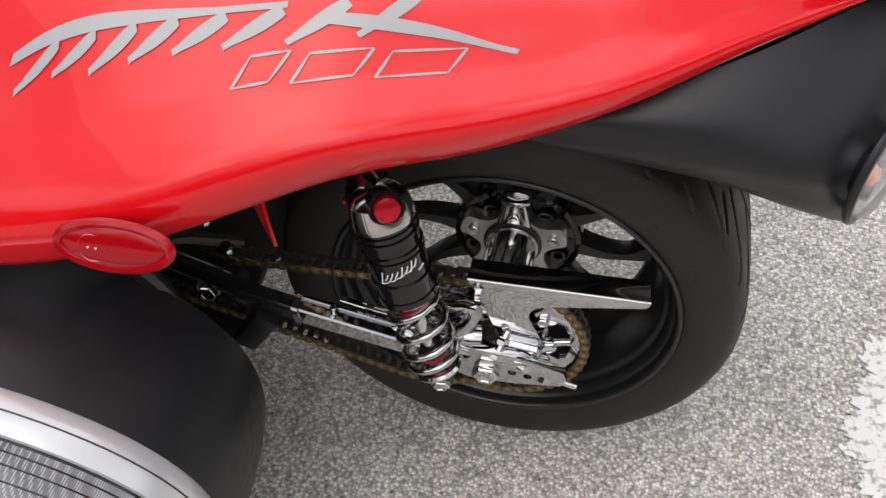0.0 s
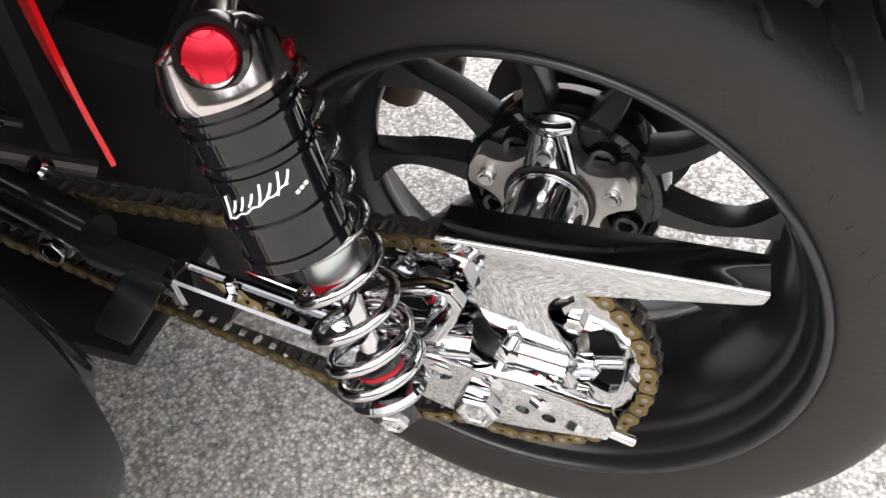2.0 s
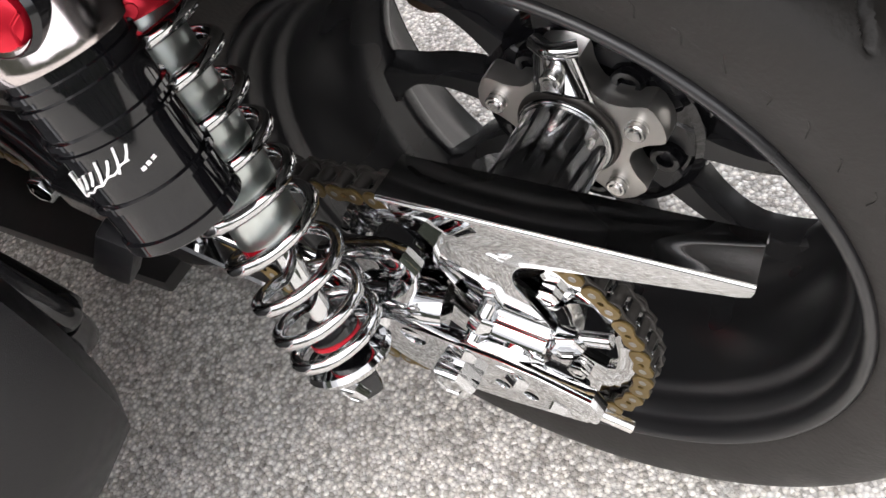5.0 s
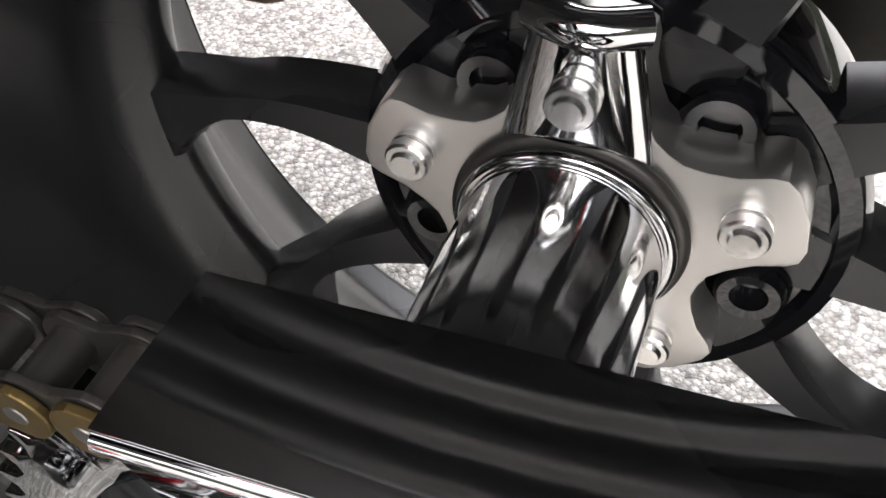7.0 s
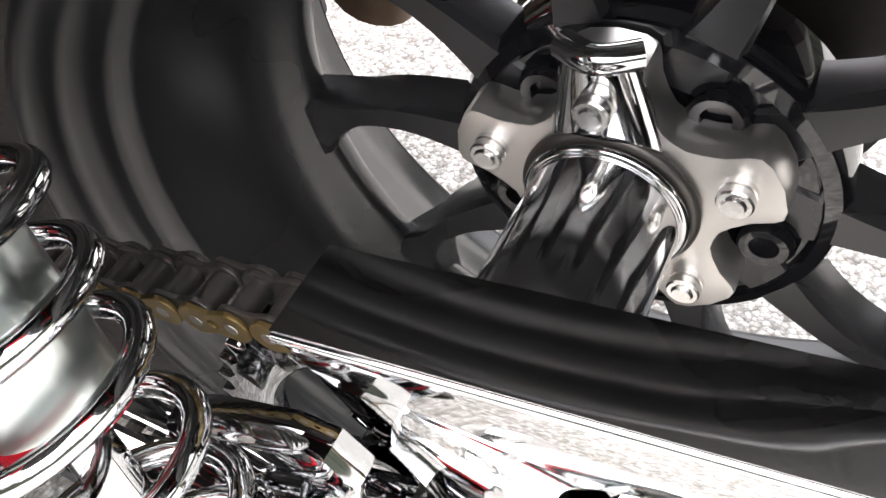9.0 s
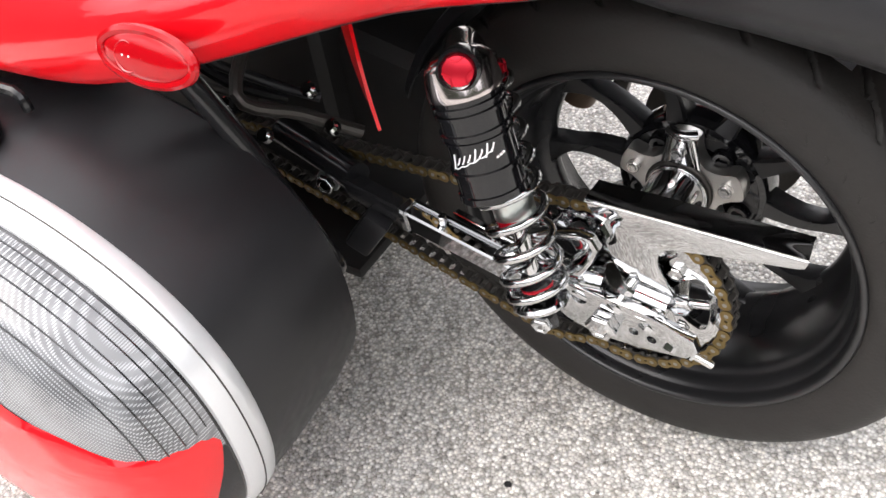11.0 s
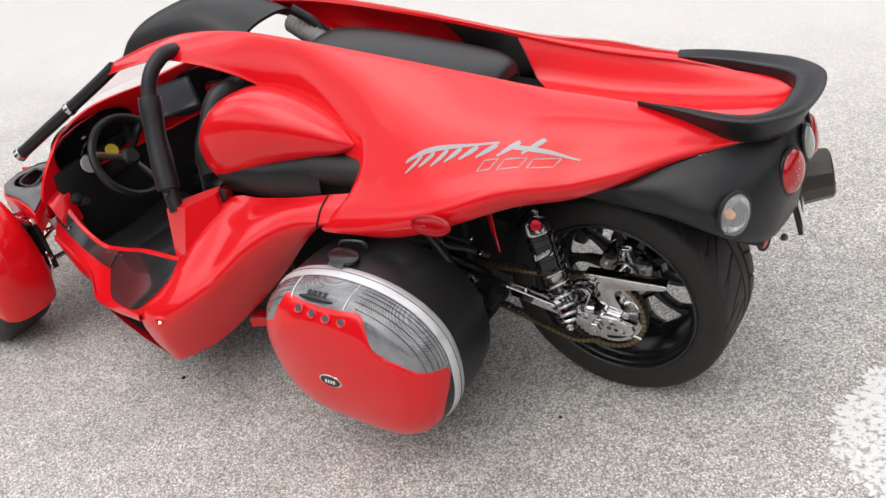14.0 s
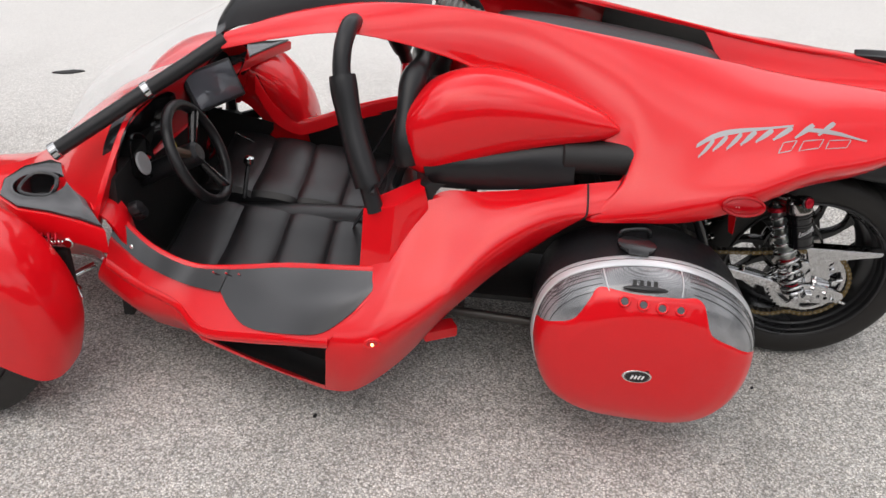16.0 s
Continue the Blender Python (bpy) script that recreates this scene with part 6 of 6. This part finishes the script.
part("pushrod_spring", tube([SPA + sd * (0.166 * k / 90) + (sa * math.cos(k * 0.62) + sb * math.sin(k * 0.62)) * 0.016 for k in range(91)], 0.0032, 1, 8, steps=False), REDAN, BAY, "red anodised spring")
part("hose", tube([(-2.09, -0.462, 0.330), (-2.06, -0.480, 0.285), (-2.10, -0.490, 0.235), (-2.17, -0.490, 0.255)], 0.0045, 6, 8), ALU, BAY)
BASE[0] = BODY


# ---- decal of slanting strokes on the side panel ----
def on_panel(s, v, lift=0.0015):
    """A place on the near side panel: s along its rows, v down its columns."""
    i = min(int(s), len(PR) - 2)
    j = min(int(v), len(PR[0]) - 2)

    def cr(pts, t):
        a, b, c, d = pts
        return 0.5 * ((2 * b) + (c - a) * t + (2 * a - 5 * b + 4 * c - d) * t * t + (3 * b - a - 3 * c + d) * t ** 3)

    def at(r, jj):
        return Vector(PR[max(0, min(len(PR) - 1, r))][max(0, min(len(PR[0]) - 1, jj))])

    rows = []
    for r in range(i - 1, i + 3):
        rows.append(cr([at(r, j + q) for q in (-1, 0, 1, 2)], v - j))
    return cr(rows, s - i) + OUT * lift


def find_on_panel(x, z):
    best = None
    for a in range(0, 61):
        for b in range(0, 41):
            s, v = 8 + a * 0.1, 1 + b * 0.12
            p = on_panel(s, v)
            d = (p.x - x) ** 2 + (p.z - z) ** 2
            if best is None or d < best[0]:
                best = (d, s, v)
    return best[1], best[2]


def decal():
    A = find_on_panel(-0.462, 0.780)
    B = find_on_panel(-0.022, 0.799)

    def uv(u, w):
        s = A[0] + (B[0] - A[0]) * u
        v = A[1] + (B[1] - A[1]) * u - w
        return on_panel(s, v)

    def stroke(pts, th, name):
        path = crom([(u, w, 0) for u, w in pts], 5)
        rows = []
        for k, p in enumerate(path):
            q, r = path[max(k - 1, 0)], path[min(k + 1, len(path) - 1)]
            du, dw = (r.x - q.x) * 6, r.y - q.y
            l = math.hypot(du, dw) or 1
            e = th * (0.45 + 0.55 * math.sin(math.pi * min(1, 0.15 + k / (len(path) - 1))))
            rows.append([uv(p.x - dw / l * e / 6, p.y + du / l * e), uv(p.x + dw / l * e / 6, p.y - du / l * e)])
        part(name, loft(rows), GREYP, TRIKE, smooth=False)

    # a brush-like emblem of plain sloping bars under one long sweep
    stroke([(0.02, -0.14), (0.12, 0.08), (0.24, 0.24), (0.36, 0.32), (0.50, 0.38), (0.64, 0.46)], 0.075, "decal_bar")
    for u, w0, w1, th in ((0.165, 0.06, -0.38, 0.085), (0.265, 0.16, -0.20, 0.080), (0.365, 0.24, -0.16, 0.085), (0.455, 0.30, -0.06, 0.085), (0.545, 0.34, 0.0, 0.080),
                          (0.635, 0.40, 0.04, 0.080), (0.735, 0.50, 0.06, 0.085), (0.845, 0.62, 0.12, 0.085)):
        stroke([(u, w0), (u - 0.04, (w0 + w1) / 2), (u - 0.085, w1)], th, "decal_bar")
    stroke([(0.70, 0.32), (0.80, 0.26), (0.91, 0.14), (1.03, -0.10)], 0.080, "decal_bar")
    for u, l in ((0.60, 0.06), (0.69, 0.10), (0.82, 0.12)):
        for a, b in (((u, -0.06), (u + l, -0.02)), ((u + l, -0.02), (u + l - 0.025, -0.34)), ((u + l - 0.025, -0.34), (u - 0.02, -0.38)), ((u - 0.02, -0.38), (u, -0.06))):
            stroke([a, b], 0.018, "decal_outline")


decal()

# ---- side case ----
CASE = thing("side_case", "red hard side case with silver band and smoked lens", "luggage case")


def case_outline(scale, y, dx=0.0, dz=0.0, n=5):
    base = [(-0.835, 0.345), (-0.815, 0.440), (-0.760, 0.500), (-0.660, 0.538), (-0.545, 0.548), (-0.430, 0.528), (-0.335, 0.475), (-0.280, 0.395), (-0.268, 0.285), (-0.290, 0.190), (-0.345, 0.122), (-0.430, 0.092), (-0.560, 0.094), (-0.690, 0.112), (-0.780, 0.165), (-0.822, 0.250)]
    c = V(-0.552, 0, 0.315)
    pts = crom([(c.x + (x - c.x) * scale + dx, y, c.z + (z - c.z) * scale + dz) for x, z in base], n, True)
    return pts


def shell(specs):
    rows = [case_outline(*s) for s in specs]
    bm = loft(rows, True)
    return bm


body = shell([(0.02, -0.325), (0.60, -0.325), (0.86, -0.332), (0.95, -0.35), (0.985, -0.40), (1.0, -0.47), (1.004, -0.53)])
part("back_shell", body, BLACK, CASE, "matt black back shell")
part("silver_band", shell([(1.004, -0.528), (1.016, -0.532), (1.022, -0.545), (1.020, -0.562), (1.008, -0.572), (0.992, -0.574)]), SILVER, CASE, "silver band round the case")
part("band_seam", tube(case_outline(1.0235, -0.5505, 0.0, 0.0, 5), 0.0009, 1, 6, True), STEEL, CASE)
part("gasket", shell([(0.996, -0.570), (0.998, -0.576), (0.990, -0.580)]), GLOSS, CASE)


def lid_point(k, n, s):
    """The lid surface: s from 0 at the rim to 1 in the middle of the face."""
    prof = [(1.000, -0.577), (0.996, -0.592), (0.985, -0.612), (0.955, -0.636), (0.88, -0.658), (0.70, -0.680), (0.40, -0.692), (0.02, -0.695)]
    f = s * (len(prof) - 1)
    i = min(int(f), len(prof) - 2)
    t = f - i
    sc, y = prof[i][0] + (prof[i + 1][0] - prof[i][0]) * t, prof[i][1] + (prof[i + 1][1] - prof[i][1]) * t
    ring = LIDBASE
    p = ring[k % n]
    c = V(-0.552, 0, 0.315)
    return V(c.x + (p.x - c.x) * sc, y, c.z + (p.z - c.z) * sc)


LIDBASE = case_outline(1.0, 0.0, 0.0, 0.0, 12)


def zone(x, z):
    """True where the smoked lens shows on the lid."""
    line = ((-0.90, 0.33), (-0.84, 0.375), (-0.80, 0.408), (-0.755, 0.432), (-0.747, 0.440), (-0.706, 0.514), (-0.699, 0.518), (-0.462, 0.518), (-0.448, 0.510), (-0.418, 0.432), (-0.36, 0.402), (-0.27, 0.350), (-0.2, 0.31))
    for (a, b), (c, d) in zip(line, line[1:]):
        if a <= x <= c:
            lim = b + (d - b) * (x - a) / (c - a)
    return z > lim


def build_lid():
    n = len(LIDBASE)
    smoke = loft([[lid_point(k, n, 0.97 * s / 32) for k in range(n)] for s in range(33)], True)
    edge = []
    for k in range(n):
        e = 0.0
        p0 = lid_point(k, n, 0)
        for q in range(141):
            p = lid_point(k, n, q / 140)
            if zone(p.x, p.z):
                e = q / 140
        if p0.x > -0.36 and p0.z < 0.33:
            e = max(e, 0.30 * min(1, (0.33 - p0.z) / 0.08))
        edge.append(e)
    soft = [(edge[k - 2] + 2 * edge[k - 1] + 3 * edge[k] + 2 * edge[(k + 1) % n] + edge[(k + 2) % n]) / 9 for k in range(n)]
    rows = []
    for i in range(19):
        u = i / 18
        row = []
        for k in range(n):
            p = lid_point(k, n, soft[k] + (1 - soft[k]) * u)
            lift = 0.0005 if i == 0 else 0.0045
            p.y -= lift
            row.append(p)
        rows.append(row)
    red = loft(rows, True)
    return red, smoke


red, smoke = build_lid()
bmesh.ops.recalc_face_normals(red, faces=red.faces)
part("lid", red, RED, CASE, "glossy red lid shell")
low_side = smoke.copy()
bmesh.ops.delete(smoke, geom=[f for f in smoke.faces if f.calc_center_median().z < 0.325], context="FACES")
bmesh.ops.delete(low_side, geom=[f for f in low_side.faces if f.calc_center_median().z >= 0.325], context="FACES")
part("smoked_lens", smoke, SMOKE, CASE, "smoked grey lens panel")
part("lid_side", low_side, BLACK, CASE, "black lower side of the lid")
for s0 in (0.07, 0.17, 0.27, 0.37, 0.47):
    run = []
    for k in range(len(LIDBASE)):
        p = lid_point(k, len(LIDBASE), s0)
        ok = p.z > 0.352 and zone(p.x, p.z + 0.004) and (p.x < -0.69 or p.x > -0.48)
        if ok:
            run.append(p + V(0, -0.0006, 0.0004))
        if (not ok or k == len(LIDBASE) - 1) and run:
            if len(run) > 4:
                part("lens_rib", tube(run[::3] + [run[-1]], 0.0009, 2, 5), CARBON, CASE)
            run = []


def face_y(x, z):
    """Depth of the lid's face at a place."""
    best = None
    n = len(LIDBASE)
    for s in range(0, 41):
        for k in range(0, n, 3):
            p = lid_point(k, n, s / 40)
            d = (p.x - x) ** 2 + (p.z - z) ** 2
            if best is None or d < best[0]:
                best = (d, p.y)
    return best[1]


for k in range(4):
    x, z = -0.640 + 0.0455 * k, 0.506 - 0.003 * k
    part("vent_dimple", lathe([(0, 0.003), (0.008, 0.003), (0.0120, 0.005), (0.0145, 0.004), (0.0160, 0.0)], (x, face_y(x, z) - 0.0045, z - 0.003), (0, -1, 0.8), 20), RED, CASE)
    part("vent_hole", lathe([(0, 0.0042), (0.0085, 0.0042), (0.0095, 0.0034)], (x, face_y(x, z) - 0.0050, z - 0.003), (0, -1, 0.8), 16), CARBON, CASE)
x, z = -0.574, 0.298
BASE[0] = Matrix()
b = part("badge", lathe([(0, 0.002), (0.026, 0.002), (0.032, 0.001), (0.034, -0.002)], (0, 0, 0), (0, -1, 0), 36), ALU, CASE, "oval chrome-edged badge")
b.matrix_basis = BODY @ Matrix.Translation((x, face_y(x, z) - 0.004, z)) @ Matrix.Diagonal((1.15, 1, 0.62, 1))
b2 = part("badge_field", lathe([(0, 0.0005), (0.027, 0.0005), (0.028, -0.001)], (0, 0, 0), (0, -1, 0), 36), GLOSS, CASE)
b2.matrix_basis = BODY @ Matrix.Translation((x, face_y(x, z) - 0.0065, z)) @ Matrix.Diagonal((1.15, 1, 0.62, 1))
BASE[0] = BODY
for k in range(4):
    part("badge_bar", box((0.005, 0.001, 0.012), pose(x - 0.013 + 0.009 * k, face_y(x, z) - 0.0078, z, 0, 20, 0), 0.0003), WHITE, CASE)
BASE[0] = Matrix()
part("grip_slot", lathe([(0, 0.002), (0.040, 0.002), (0.044, 0.0)], (0, 0, 0), (0, -1, 0), 32), GLOSS, CASE).matrix_basis = BODY @ Matrix.Translation((-0.592, face_y(-0.592, 0.530) - 0.001, 0.530)) @ pose(0, 0, 0, -42, 0, 0) @ Matrix.Diagonal((1.25, 1, 0.20, 1))
BASE[0] = BODY
for k in range(4):
    part("mark_bar", box((0.010, 0.002, 0.016), pose(-0.618 + 0.017 * k, face_y(-0.60, 0.537) - 0.0015, 0.5385, -60, 10, 0), 0.0005), DARK, CASE)
for xx in (-0.690, -0.492):
    ks = min((k for k in range(len(LIDBASE)) if LIDBASE[k].z > 0.4), key=lambda k: abs(LIDBASE[k].x - xx))
    part("lens_seam", tube([lid_point(ks, len(LIDBASE), 0.09 * q) + V(0, -0.0008, 0.0006) for q in range(7)], 0.0016, 3, 6), SILVER, CASE)
for k in range(5):
    part("band_mark", box((0.0025, 0.0015, 0.012), pose(-0.283 + 0.001 * k, -0.548 - 0.001, 0.285 + 0.011 * k), 0.0003), STEEL, CASE)
L = part("latch", plate(ring2(0.05, 24, 0, 0, 0.032), 0.012, pose(-0.60, -0.50, 0.553, 4, 0, -8), bev=0.003), GLOSS, CASE, "black lock latch")
part("latch_tag", box((0.05, 0.016, 0.003), pose(-0.60, -0.535, 0.560, 20, 0, -6), 0.001), GLOSS, CASE)
part("latch_handle", tube([(-0.64, -0.46, 0.556), (-0.63, -0.46, 0.575), (-0.57, -0.45, 0.577), (-0.56, -0.45, 0.556)], 0.006, 4, 8), GLOSS, CASE)
part("mount_arm", rod((-0.55, -0.335, 0.40), (-0.55, -0.20, 0.40), 0.016), GLOSS, CASE)
